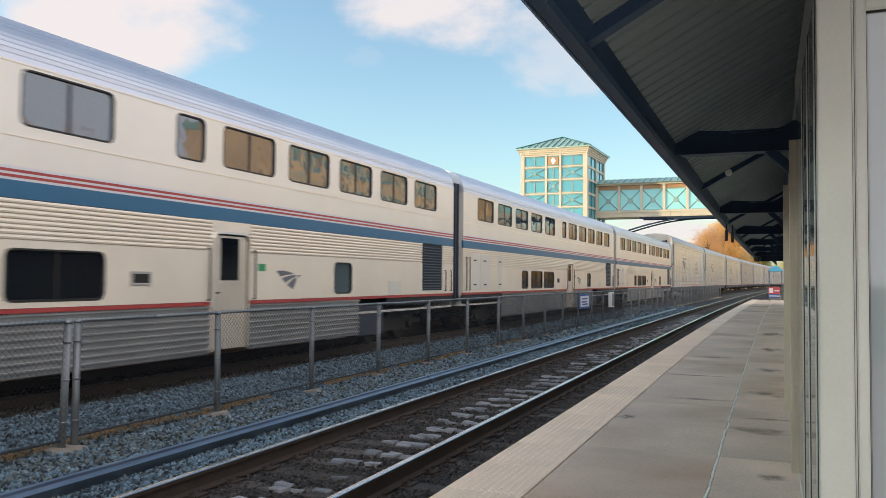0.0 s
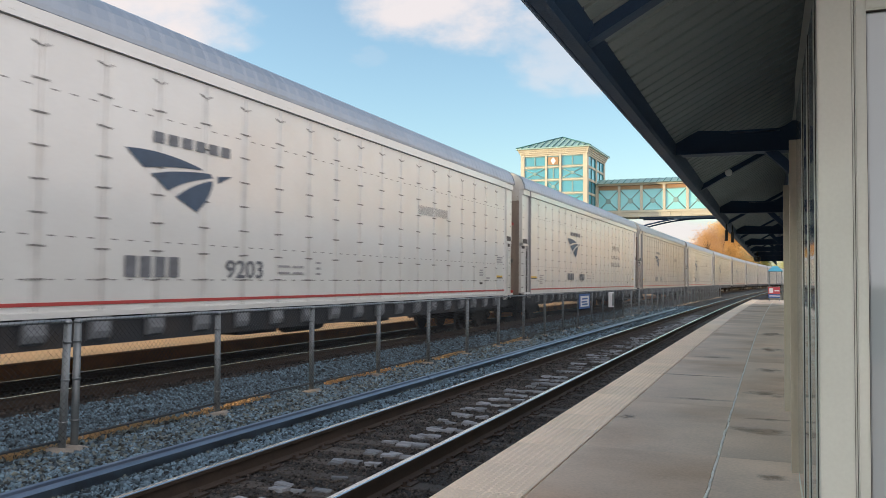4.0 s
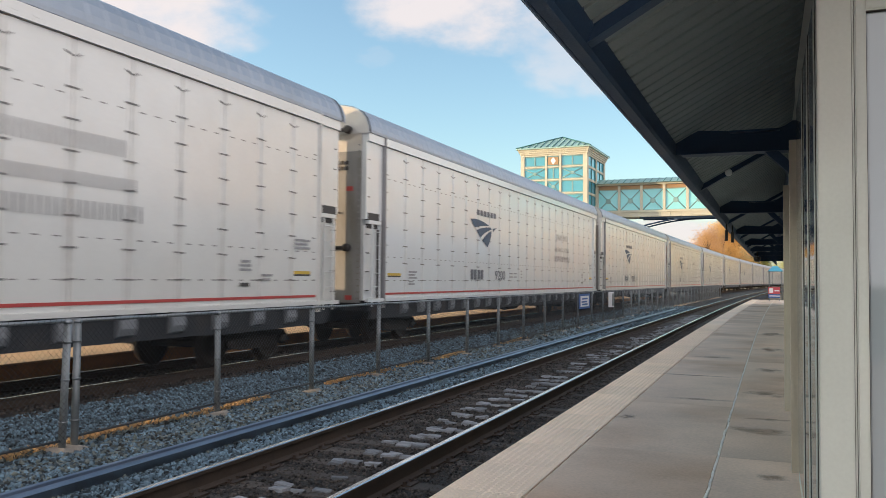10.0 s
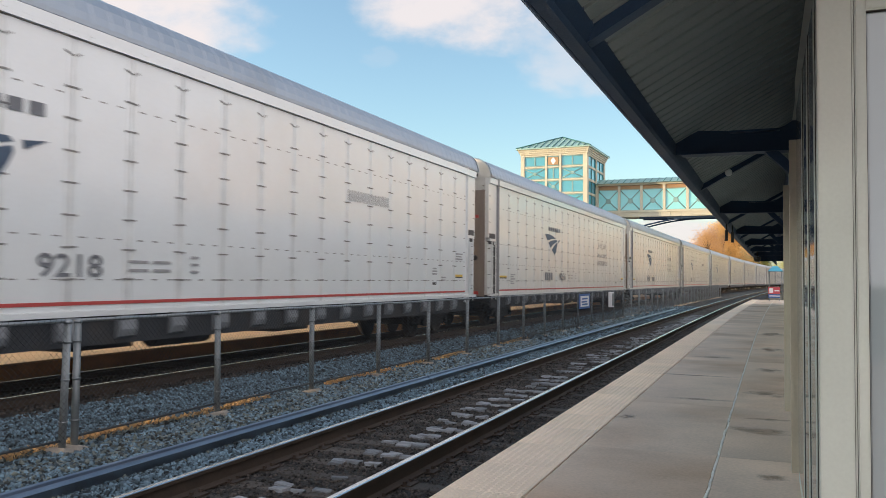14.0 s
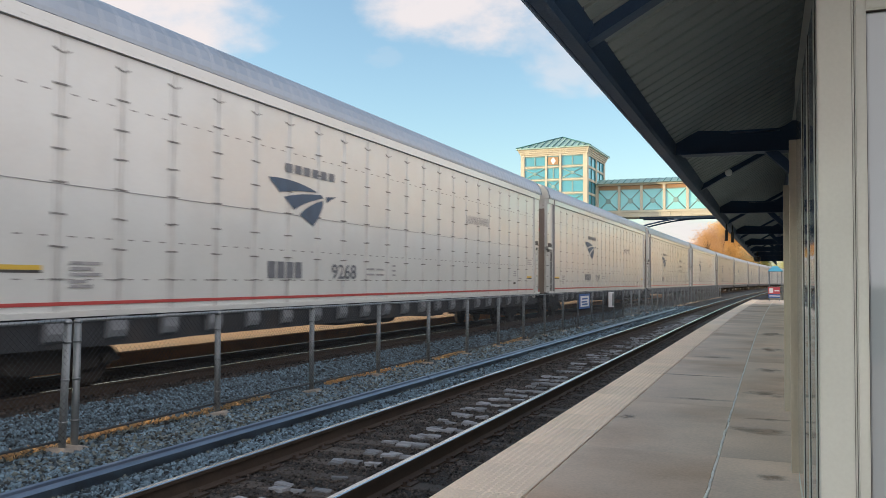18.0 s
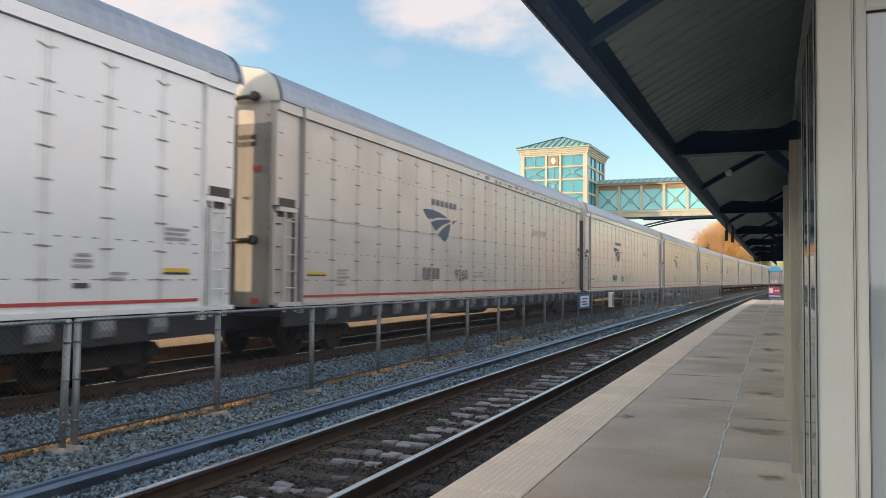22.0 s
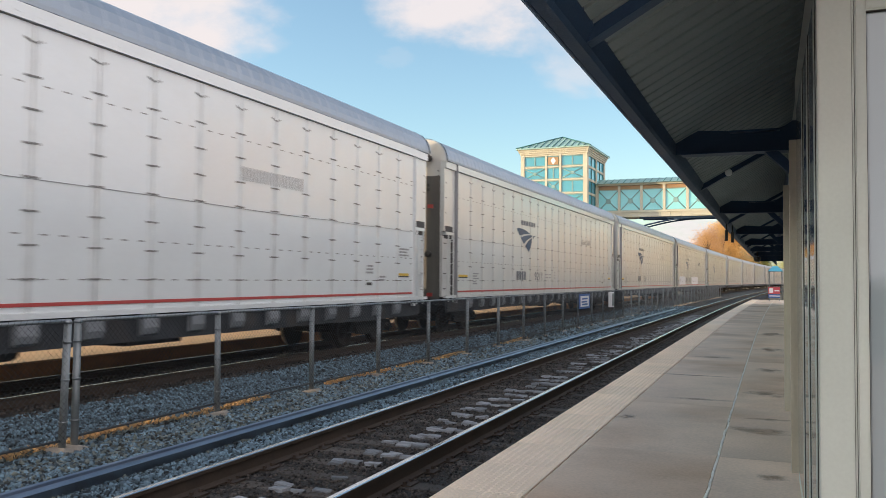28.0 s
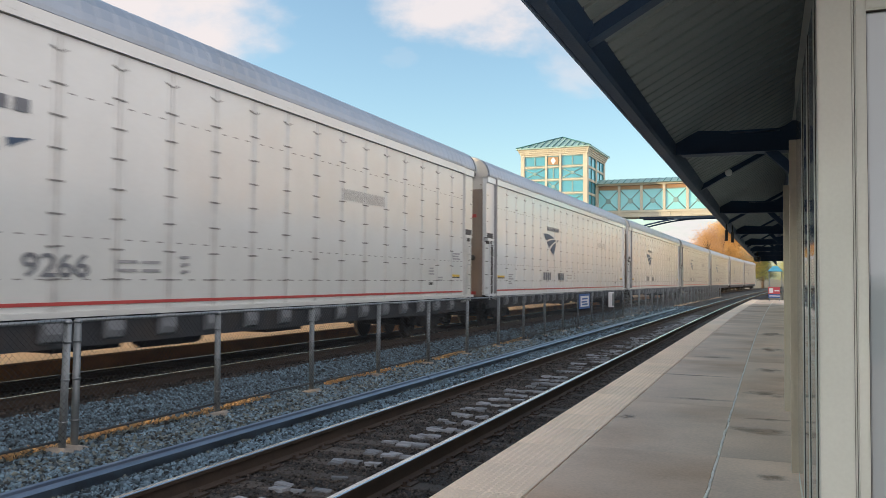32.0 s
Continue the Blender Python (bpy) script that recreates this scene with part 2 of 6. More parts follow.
M["coach_glass"].node_tree.nodes["Principled BSDF"].inputs["Specular Tint"].default_value = (0.84, 0.93, 1.0, 1.0)
M["low_glass"] = pane_glass("black_tinted_glass", (0.005, 0.007, 0.012), 0.05, spec=0.25, wav=0.2)
M["door_frame"] = surface("grey_door_frame", (0.46, 0.45, 0.43), 0.45, metal=0.3, var=0.12, scale=1.5)
M["skirt"] = surface("grimy_ribbed_skirt", (0.40, 0.405, 0.40), 0.4, metal=0.45, var=0.12, scale=1.0, bump=0.04)
M["louvre"] = surface("blue_grey_louvre", (0.055, 0.07, 0.095), 0.5, metal=0.3, var=0.1)
M["coach_roof"] = surface("fluted_steel_roof", (0.62, 0.66, 0.74), 0.42, metal=0.8, var=0.05, scale=1.0, bump=0.0, rvar=0.05)
M["bar_grey"] = surface("grey_steel_bar", (0.30, 0.30, 0.31), 0.45, metal=0.3, var=0.1)
M["rubber"] = surface("dark_diaphragm_rubber", (0.028, 0.042, 0.065), 0.6, var=0.2, scale=4)
M["green"] = surface("green_marker", (0.03, 0.30, 0.12), 0.4, var=0.1)

# tower, bridge, distance
M["cream_stone"] = surface("cream_tower_cladding", (0.50, 0.485, 0.40), 0.7, var=0.06, scale=0.8, second=(0.42, 0.405, 0.335), amount=0.3)
M["teal_roof"] = surface("teal_standing_seam_roof", (0.30, 0.46, 0.42), 0.4, var=0.1, scale=0.7)
M["teal_steel"] = surface("teal_painted_steel", (0.05, 0.17, 0.165), 0.45, var=0.1)
M["pale_teal_bar"] = surface("pale_teal_window_bar", (0.22, 0.36, 0.36), 0.5, var=0.1)
M["teal_glass"] = pane_glass("teal_window_glass", (0.05, 0.32, 0.44), 0.06, spec=0.7, wav=0.3, ior=1.8)
M["pale_teal_glass"] = pane_glass("pale_teal_glass", (0.26, 0.64, 0.70), 0.15, spec=0.6)
M["orange_band"] = surface("orange_brown_panel", (0.36, 0.225, 0.12), 0.6, var=0.12, scale=1)
M["warm_facade"] = surface("sunlit_tan_facade", (0.72, 0.50, 0.30), 0.75, var=0.15, scale=0.3, second=(0.34, 0.20, 0.10), amount=0.5)
M["bark"] = surface("tree_bark", (0.10, 0.075, 0.055), 0.9, var=0.3, scale=6)
M["sign_red"] = surface("red_sign", (0.50, 0.07, 0.09), 0.5, var=0.05)
M["sign_blue"] = surface("blue_sign", (0.03, 0.11, 0.33), 0.5, var=0.05)
M["sign_white"] = surface("white_sign", (0.75, 0.76, 0.78), 0.5, var=0.04)
M["shelter_blue"] = surface("sky_blue_shelter_roof", (0.10, 0.42, 0.58), 0.5, var=0.06)


def leaf_material(name, a, b):
    m = bpy.data.materials.new(name)
    m.use_nodes = True
    n, l = m.node_tree.nodes, m.node_tree.links
    geo = n.new("ShaderNodeNewGeometry")
    mix = n.new("ShaderNodeMix")
    mix.data_type = "RGBA"
    mix.inputs[6].default_value, mix.inputs[7].default_value = (*a, 1), (*b, 1)
    l.new(geo.outputs["Random Per Island"], mix.inputs[0])
    l.new(mix.outputs[2], n["Principled BSDF"].inputs["Base Color"])
    n["Principled BSDF"].inputs["Roughness"].default_value = 0.7
    return m


def floor_patch_material():
    """Brown patch that fades out in an uneven edge."""
    m = surface("brown_floor_patch", (0.33, 0.20, 0.11), 0.6, var=0.3, scale=2.5, fine=20, bump=0.0)
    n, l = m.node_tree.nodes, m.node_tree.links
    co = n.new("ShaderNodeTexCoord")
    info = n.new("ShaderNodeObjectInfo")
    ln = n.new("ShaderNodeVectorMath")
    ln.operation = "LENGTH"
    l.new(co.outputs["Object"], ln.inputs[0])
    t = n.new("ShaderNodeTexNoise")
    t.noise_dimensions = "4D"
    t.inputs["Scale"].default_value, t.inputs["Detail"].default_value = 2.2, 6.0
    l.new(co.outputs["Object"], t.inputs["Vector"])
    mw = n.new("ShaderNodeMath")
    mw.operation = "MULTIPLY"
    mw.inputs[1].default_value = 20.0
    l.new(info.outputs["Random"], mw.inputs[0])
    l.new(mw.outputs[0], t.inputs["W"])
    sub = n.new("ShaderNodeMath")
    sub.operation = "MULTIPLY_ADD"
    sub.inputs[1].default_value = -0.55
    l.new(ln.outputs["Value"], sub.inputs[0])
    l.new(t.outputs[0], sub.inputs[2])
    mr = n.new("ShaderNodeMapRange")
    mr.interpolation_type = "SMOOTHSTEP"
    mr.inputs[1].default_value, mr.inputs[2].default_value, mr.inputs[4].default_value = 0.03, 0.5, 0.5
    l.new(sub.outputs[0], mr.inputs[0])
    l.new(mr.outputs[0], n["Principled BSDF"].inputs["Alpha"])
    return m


M["stain"] = floor_patch_material()
M["leaf_orange"] = leaf_material("autumn_leaves", (0.56, 0.31, 0.10), (0.66, 0.43, 0.15))
M["leaf_yellow"] = leaf_material("yellow_green_leaves", (0.36, 0.30, 0.05), (0.20, 0.22, 0.04))
M["leaf_rust"] = leaf_material("rust_leaves", (0.48, 0.26, 0.11), (0.57, 0.36, 0.17))
M["leaf_green"] = leaf_material("dark_green_needles", (0.035, 0.06, 0.02), (0.07, 0.085, 0.025))


# ---------- mesh tools ----------
def box(bm, x0, x1, y0, y1, z0, z1, m=None):
    vs = [bm.verts.new((x, y, z)) for x in (x0, x1) for y in (y0, y1) for z in (z0, z1)]
    for f in ((0, 1, 3, 2), (4, 6, 7, 5), (0, 4, 5, 1), (2, 3, 7, 6), (0, 2, 6, 4), (1, 5, 7, 3)):
        bm.faces.new([vs[i] for i in f])
    if m is not None:
        for v in vs:
            v.co = m @ v.co
    return vs


def prism(bm, profile, y0, y1, m=None, closed=True, axis="y"):
    """A profile of (x, z) drawn out along y."""
    a = [bm.verts.new((x, y0, z)) for x, z in profile]
    b = [bm.verts.new((x, y1, z)) for x, z in profile]
    n = len(profile)
    for i in range(n if closed else n - 1):
        j = (i + 1) % n
        bm.faces.new((a[i], b[i], b[j], a[j]))
    if closed and n > 2:
        bm.faces.new(a)
        bm.faces.new(b[::-1])
    if m is not None:
        for v in a + b:
            v.co = m @ v.co
    return a + b


def tube(bm, p, q, r0, r1=None, n=8, caps=True):
    p, q = Vector(p), Vector(q)
    r1 = r0 if r1 is None else r1
    turn = (q - p).to_track_quat("Z", "Y").to_matrix()
    rings = []
    for c, r in ((p, r0), (q, r1)):
        rings.append([bm.verts.new(c + turn @ Vector((r * math.cos(2 * math.pi * i / n), r * math.sin(2 * math.pi * i / n), 0))) for i in range(n)])
    for i in range(n):
        j = (i + 1) % n
        f = bm.faces.new((rings[0][i], rings[0][j], rings[1][j], rings[1][i]))
        f.smooth = True
    if caps:
        bm.faces.new(rings[0][::-1])
        bm.faces.new(rings[1])


def disc(bm, c, axis, r, n=16):
    """Rings (r, offset) lathed round axis through c."""
    turn = Vector(axis).to_track_quat("Z", "Y").to_matrix()
    prev = None
    for rad, off in r:
        ring = [bm.verts.new(Vector(c) + turn @ Vector((rad * math.cos(2 * math.pi * i / n), rad * math.sin(2 * math.pi * i / n), off))) for i in range(n)]
        if prev:
            for i in range(n):
                bm.faces.new((prev[i], prev[(i + 1) % n], ring[(i + 1) % n], ring[i])).smooth = True
        else:
            bm.faces.new(ring[::-1])
        prev = ring
    bm.faces.new(prev)


def mesh_of(name, bm, material):
    me = bpy.data.meshes.new(name)
    bm.normal_update()
    bmesh.ops.recalc_face_normals(bm, faces=bm.faces)
    bm.to_mesh(me)
    bm.free()
    me.materials.append(material)
    return me


def part(name, bm, material, parent, label=""):
    ob = new(name, mesh_of(name, bm, material))
    ob.parent = parent
    if label:
        ob["label"] = label
    return ob


def piece(name, me, parent, m=None):
    ob = new(name, me)
    ob.parent = parent
    if m is not None:
        ob.matrix_basis = m
    return ob


def thing(name, m, label, category, group="", kind=""):
    ob = new(name)
    ob.empty_display_size = 0.2
    ob.matrix_basis = m
    return tagged(ob, label, category, group, kind)


def solid(name, bm, material, label, category, group="", kind="", m=None):
    ob = new(name, mesh_of(name, bm, material))
    if m is not None:
        ob.matrix_basis = m
    return tagged(ob, label, category, group, kind)


def swept(bm, profile, lat, s0, s1, step, z, closed=True):
    """A profile of (x, z) carried along the line."""
    n = max(1, int(round((s1 - s0) / step)))
    prev = None
    for i in range(n + 1):
        s = s0 + (s1 - s0) * i / n
        m = on_line(lat, s, z)
        ring = [bm.verts.new(m @ Vector((x, 0, h))) for x, h in profile]
        if prev:
            k = len(profile)
            for a in range(k if closed else k - 1):
                b = (a + 1) % k
                bm.faces.new((prev[a], ring[a], ring[b], prev[b]))
        elif closed and len(profile) > 2:
            bm.faces.new(ring)
        prev = ring
    if closed and len(profile) > 2:
        bm.faces.new(prev[::-1])


# ---------- ground and track bed ----------
def build_ground():
    bm = bmesh.new()
    xs = [-2500, -900, -300, -120, -60, -30, -14.6, 0, 12, 40, 120, 300, 900, 2500]
    ys = [-2500, -900, -300, -100, -30, 0, 30, 60, 100, 200, 300, 900, 2500]
    grid = [[bm.verts.new((x, y, GROUND - 0.25 + GRADE * max(-300, min(300, y)) + (0.32 if x < -100 else 0))) for y in ys] for x in xs]
    for i in range(len(xs) - 1):
        for j in range(len(ys) - 1):
            bm.faces.new((grid[i][j], grid[i + 1][j], grid[i + 1][j + 1], grid[i][j + 1]))
    solid("ground", bm, M["ground"], "dry grass and earth beside the railway line", "ground", kind="structure")
    bm = bmesh.new()
    swept(bm, [(-17.5, -0.62), (-14.6, -0.42), (-13.0, -0.35), (-9.2, -0.335), (-8.6, -0.335), (-6.9, -0.33), (-5.4, -0.33), (-2.0, -0.345)], 0, -260, 420, 5, 0, closed=False)
    bed = solid("ballast_bed", bm, M["ballast"], "grey crushed stone ballast bed under two tracks", "ballast", kind="structure")
    bm = bmesh.new()
    swept(bm, [(-4.98, -0.335), (-4.9, -0.318), (-2.75, -0.318), (-2.3, -0.31)], 0, -40, 160, 5, 0, closed=False)
    part("track_dirt", bm, M["oily"], bed, "oily brown dirt and stone between the rails")
    bm = bmesh.new()
    swept(bm, [(-12.6, -0.335), (-12.5, -0.305), (-9.15, -0.295), (-8.95, -0.30)], 0, -60, 300, 5, 0, closed=False)
    part("track_dirt", bm, M["oily"], bed, "rust-brown dirt between the far rails")


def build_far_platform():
    """The opposite platform, whose sunlit top shows under the cars, and an unseen wall added so its open foot passes a
    slit of sun.
    """
    bm = bmesh.new()
    swept(bm, [(-12.15, -0.7), (-12.15, 0.015), (-12.12, 0.045), (-22.0, 0.045), (-22.0, -0.7)], 0, -120, 95, 5, 0)
    plat = solid("platform_far", bm, M["far_concrete"], "sunlit concrete platform on the far side of the train", "platform", kind="structure")
    bm = bmesh.new()
    swept(bm, [(-12.149, -0.6), (-12.149, 0.013), (-12.13, 0.013), (-12.13, -0.6)], 0, -120, 95, 5, 0)
    part("platform_edge", bm, M["bounce_edge"], plat, "platform edge tinted orange-brown like bounced sunlight")
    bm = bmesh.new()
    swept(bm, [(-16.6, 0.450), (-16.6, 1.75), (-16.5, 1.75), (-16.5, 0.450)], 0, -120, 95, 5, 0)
    w = solid("wall_far", bm, M["cream_wall"], "unseen low wall on short feet, added to narrow the sun", "wall", kind="structure")
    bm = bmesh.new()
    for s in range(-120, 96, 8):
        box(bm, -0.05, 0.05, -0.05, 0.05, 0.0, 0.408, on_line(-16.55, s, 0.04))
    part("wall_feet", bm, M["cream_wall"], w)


def stones(name, label, material, fields, seed):
    """Crushed stones: each a crooked little block. fields: (lat0, lat1, s0, s1, number, size, z)"""
    rng = np.random.default_rng(seed)
    cube = np.array([(x, y, z) for x in (-1, 1) for y in (-1, 1) for z in (-1, 1)], float)
    quad = np.array(((0, 1, 3, 2), (4, 6, 7, 5), (0, 4, 5, 1), (2, 3, 7, 6), (0, 2, 6, 4), (1, 5, 7, 3)))
    allv = []
    for lat0, lat1, s0, s1, number, size, z in fields:
        lat, s = rng.uniform(lat0, lat1, number), rng.uniform(s0, s1, number)
        r = 1 / BEND
        ang = s * BEND
        centre = np.stack([r - (r - lat) * np.cos(ang), (r - lat) * np.sin(ang), z + GRADE * s + rng.uniform(-0.5, 0.65, number) * size], 1)
        v = cube[None] * rng.uniform(0.3, 1.0, (number, 8, 3)) * rng.uniform(0.6, 1.25, (number, 1, 3)) * (size * rng.uniform(0.55, 1.25, (number, 1, 1))) * 0.75
        q = rng.normal(size=(number, 4))
        q /= np.linalg.norm(q, axis=1, keepdims=True)
        w, x, y, zz = q.T
        rot = np.stack([1 - 2 * (y * y + zz * zz), 2 * (x * y - w * zz), 2 * (x * zz + w * y), 2 * (x * y + w * zz), 1 - 2 * (x * x + zz * zz), 2 * (y * zz - w * x),
                        2 * (x * zz - w * y), 2 * (y * zz + w * x), 1 - 2 * (x * x + y * y)], 1).reshape(-1, 3, 3)
        allv.append(np.einsum("nij,nkj->nki", rot, v) + centre[:, None])
    v = np.concatenate(allv)
    n = len(v)
    f = (quad[None] + (np.arange(n) * 8)[:, None, None]).reshape(-1, 4)
    me = bpy.data.meshes.new(name)
    me.vertices.add(n * 8)
    me.vertices.foreach_set("co", v.reshape(-1))
    me.loops.add(len(f) * 4)
    me.loops.foreach_set("vertex_index", f.reshape(-1))
    me.polygons.add(len(f))
    me.polygons.foreach_set("loop_start", np.arange(len(f)) * 4)
    me.update(calc_edges=True)
    me.materials.append(material)
    return tagged(new(name, me), label, "stones", kind="stuff")


def island_stone(m):
    """Each stone takes its own brightness."""
    n, l = m.node_tree.nodes, m.node_tree.links
    geo = n.new("ShaderNodeNewGeometry")
    mr = n.new("ShaderNodeMapRange")
    mr.inputs[3].default_value, mr.inputs[4].default_value = 0.1, 2.9
    l.new(geo.outputs["Random Per Island"], mr.inputs[0])
    b = n["Principled BSDF"]
    src = b.inputs["Base Color"].links[0].from_socket
    sc = n.new("ShaderNodeVectorMath")
    sc.operation = "SCALE"
    l.new(src, sc.inputs[0])
    l.new(mr.outputs[0], sc.inputs[3])
    l.new(sc.outputs[0], b.inputs["Base Color"])


def litter():
    """Dry grass blades and thin leaves along the fence's foot, which glow where low sun comes through them."""
    m = surface("dry_straw_and_leaves", (0.20, 0.145, 0.08), 0.7, var=0.4, scale=9, bump=0.0)
    n, l = m.node_tree.nodes, m.node_tree.links
    glow, mix = n.new("ShaderNodeBsdfTranslucent"), n.new("ShaderNodeMixShader")
    glow.inputs["Color"].default_value = (0.74, 0.52, 0.28, 1)
    mix.inputs[0].default_value = 0.6
    l.new(n["Principled BSDF"].outputs[0], mix.inputs[1])
    l.new(glow.outputs[0], mix.inputs[2])
    l.new(mix.outputs[0], n["Material Output"].inputs["Surface"])
    rng = random.Random(16)
    bm = bmesh.new()
    for s0, s1, number in ((4.0, 9.4, 950), (9.4, 10.6, 130), (12.2, 14.8, 330), (15.2, 16.4, 90), (17.0, 19.0, 260), (21.5, 24.5, 260)):
        for k in range(number):
            s = rng.uniform(s0, s1)
            lat = -7.16 + 0.05 * math.sin(s * 2.3) + rng.gauss(0, 0.05)
            p = at(lat, s, -0.305 + rng.uniform(-0.01, 0.025))
            w, h, a = rng.uniform(0.01, 0.04), rng.uniform(0.025, 0.075), rng.uniform(0, math.pi)
            u = Vector((math.cos(a), math.sin(a), rng.uniform(-0.3, 0.3))) * w
            v = Vector((rng.uniform(-0.8, 0.8), rng.uniform(-0.8, 0.8), 1)) * h
            bm.faces.new([bm.verts.new(q) for q in (p - u, p + u, p + u * 0.5 + v, p - u * 0.4 + v)])
    me = bpy.data.meshes.new("dry_straw")
    bm.to_mesh(me)
    bm.free()
    me.materials.append(m)
    tagged(new("dry_straw", me), "dry tan grass and leaves lying along the fence", "grass", kind="stuff")


RAIL = [(-0.07, 0.0), (-0.07, 0.012), (-0.012, 0.03), (-0.009, 0.125), (-0.036, 0.138), (-0.036, 0.165), (-0.026, 0.172), (0.026, 0.172), (0.036, 0.165), (0.036, 0.138), (0.009, 0.125), (0.012, 0.03), (0.07, 0.012), (0.07, 0.0)]


def build_track(name, lat, s0, s1, tie_from, tie_to, label, seed):
    track = thing(name, Matrix.Identity(4), label, "railway track", kind="structure")
    for side in (-0.7515, 0.7515):
        bm = bmesh.new()
        swept(bm, RAIL, lat + side, s0, s1, 4, RAIL_TOP - 0.172)
        r = part("rail", bm, M["rail_side"], track, "rusty steel rail")
        bm = bmesh.new()
        swept(bm, [(-0.032, -0.004), (-0.024, 0.0025), (0.024, 0.0025), (0.032, -0.004)], lat + side, s0, s1, 4, RAIL_TOP)
        part("rail_head", bm, M["rail_top"], r, "polished running surface")
    rng = random.Random(seed)
    bm = bmesh.new()
    box(bm, -1.28, 1.28, -0.115, 0.115, -0.18, 0.0)
    bmesh.ops.bevel(bm, geom=bm.edges[:], offset=0.012, segments=1, affect="EDGES")
    tie = mesh_of("tie", bm, M["tie"])
    bm = bmesh.new()
    for side in (-0.7515, 0.7515):
        box(bm, side - 0.17, side + 0.17, -0.09, 0.09, 0.0, 0.018)
        for a in (-0.1, 0.1):
            for b in (-0.06, 0.06):
                box(bm, side + a - 0.014, side + a + 0.014, b - 0.014, b + 0.014, 0.018, 0.045)
    plate = mesh_of("tie_plate", bm, M["rail_side"])
    slabs = []
    for k in range(5):
        bm = bmesh.new()
        box(bm, -0.075, 0.075, -0.042, 0.042, -0.05, 0.012)
        for v in bm.verts:
            v.co.x += rng.uniform(-0.035, 0.035)
            v.co.y += rng.uniform(-0.018, 0.018)
            v.co.z += rng.uniform(-0.006, 0.006)
        bmesh.ops.bevel(bm, geom=bm.edges[:], offset=0.006, segments=1, affect="EDGES")
        slabs.append(mesh_of("tie_slab", bm, M["tie_grey"]))
    s = tie_from
    while s < tie_to:
        if lat > -6 and s < 46 and rng.random() < 0.95:
            # dry split pieces of the tie's top, clear of dirt towards one rail
            x = rng.uniform(-0.3, 0.05)
            while x < rng.uniform(0.35, 0.56):
                for row in (-0.055, 0.05):
                    if rng.random() < 0.7:
                        piece("tie_slab", rng.choice(slabs), track, on_line(lat + x + rng.uniform(-0.02, 0.02), s + row + rng.uniform(-0.015, 0.015), RAIL_TOP - 0.164) @ pose(0, 0, 0, rng.uniform(-4, 4), rng.uniform(-4, 4), rng.uniform(-12, 12)))
                x += rng.uniform(0.13, 0.24)
        m = on_line(lat + rng.uniform(-0.03, 0.03), s, RAIL_TOP - 0.178 + rng.uniform(-0.010, 0.004)) @ pose(0, 0, 0, 0, rng.uniform(-0.6, 0.6), rng.uniform(-1.2, 1.2))
        piece("tie", tie, track, m)
        piece("tie_plate", plate, track, on_line(lat, s, RAIL_TOP - 0.175))
        s += 0.53 + rng.uniform(-0.03, 0.03)
    return track


def build_spare_rail():
    """Loose lengths of rail lying on their side along the track."""
    shapes = (("rail_foot", [(-0.07, 0.0), (0.07, 0.0), (0.07, 0.012), (0.012, 0.03), (-0.012, 0.03), (-0.07, 0.012)]),
              ("rail_web", [(-0.012, 0.03), (0.012, 0.03), (0.009, 0.125), (-0.009, 0.125)]),
              ("rail_head", [(-0.009, 0.125), (0.009, 0.125), (0.036, 0.138), (0.036, 0.165), (0.026, 0.172), (-0.026, 0.172), (-0.036, 0.165), (-0.036, 0.138)]))
    for s0, s1, l0, l1 in ((-6.0, 13.2, -5.50, -5.62), (13.25, 52.0, -5.62, -5.80)):
        rail = thing("spare_rail", on_line(l0, s0, -0.21), "loose grey steel rail lying on its side on ballast", "rail", group="loose rails")
        back = rail.matrix_basis.inverted()
        n = 14
        for name, prof in shapes:
            bm = bmesh.new()
            prev = None
            for i in range(n + 1):
                f = i / n
                m = back @ on_line(l0 + (l1 - l0) * f, s0 + (s1 - s0) * f, -0.21) @ pose(0, 0, 0, 0, -62, 0)
                ring = [bm.verts.new(m @ Vector((x * 0.85, 0, (z - 0.08) * 0.85))) for x, z in prof]
                if prev:
                    for a in range(len(prof)):
                        b = (a + 1) % len(prof)
                        bm.faces.new((prev[a], ring[a], ring[b], prev[b]))
                else:
                    bm.faces.new(ring)
                prev = ring
            bm.faces.new(prev[::-1])
            part(name, bm, M["spare_rail"], rail)


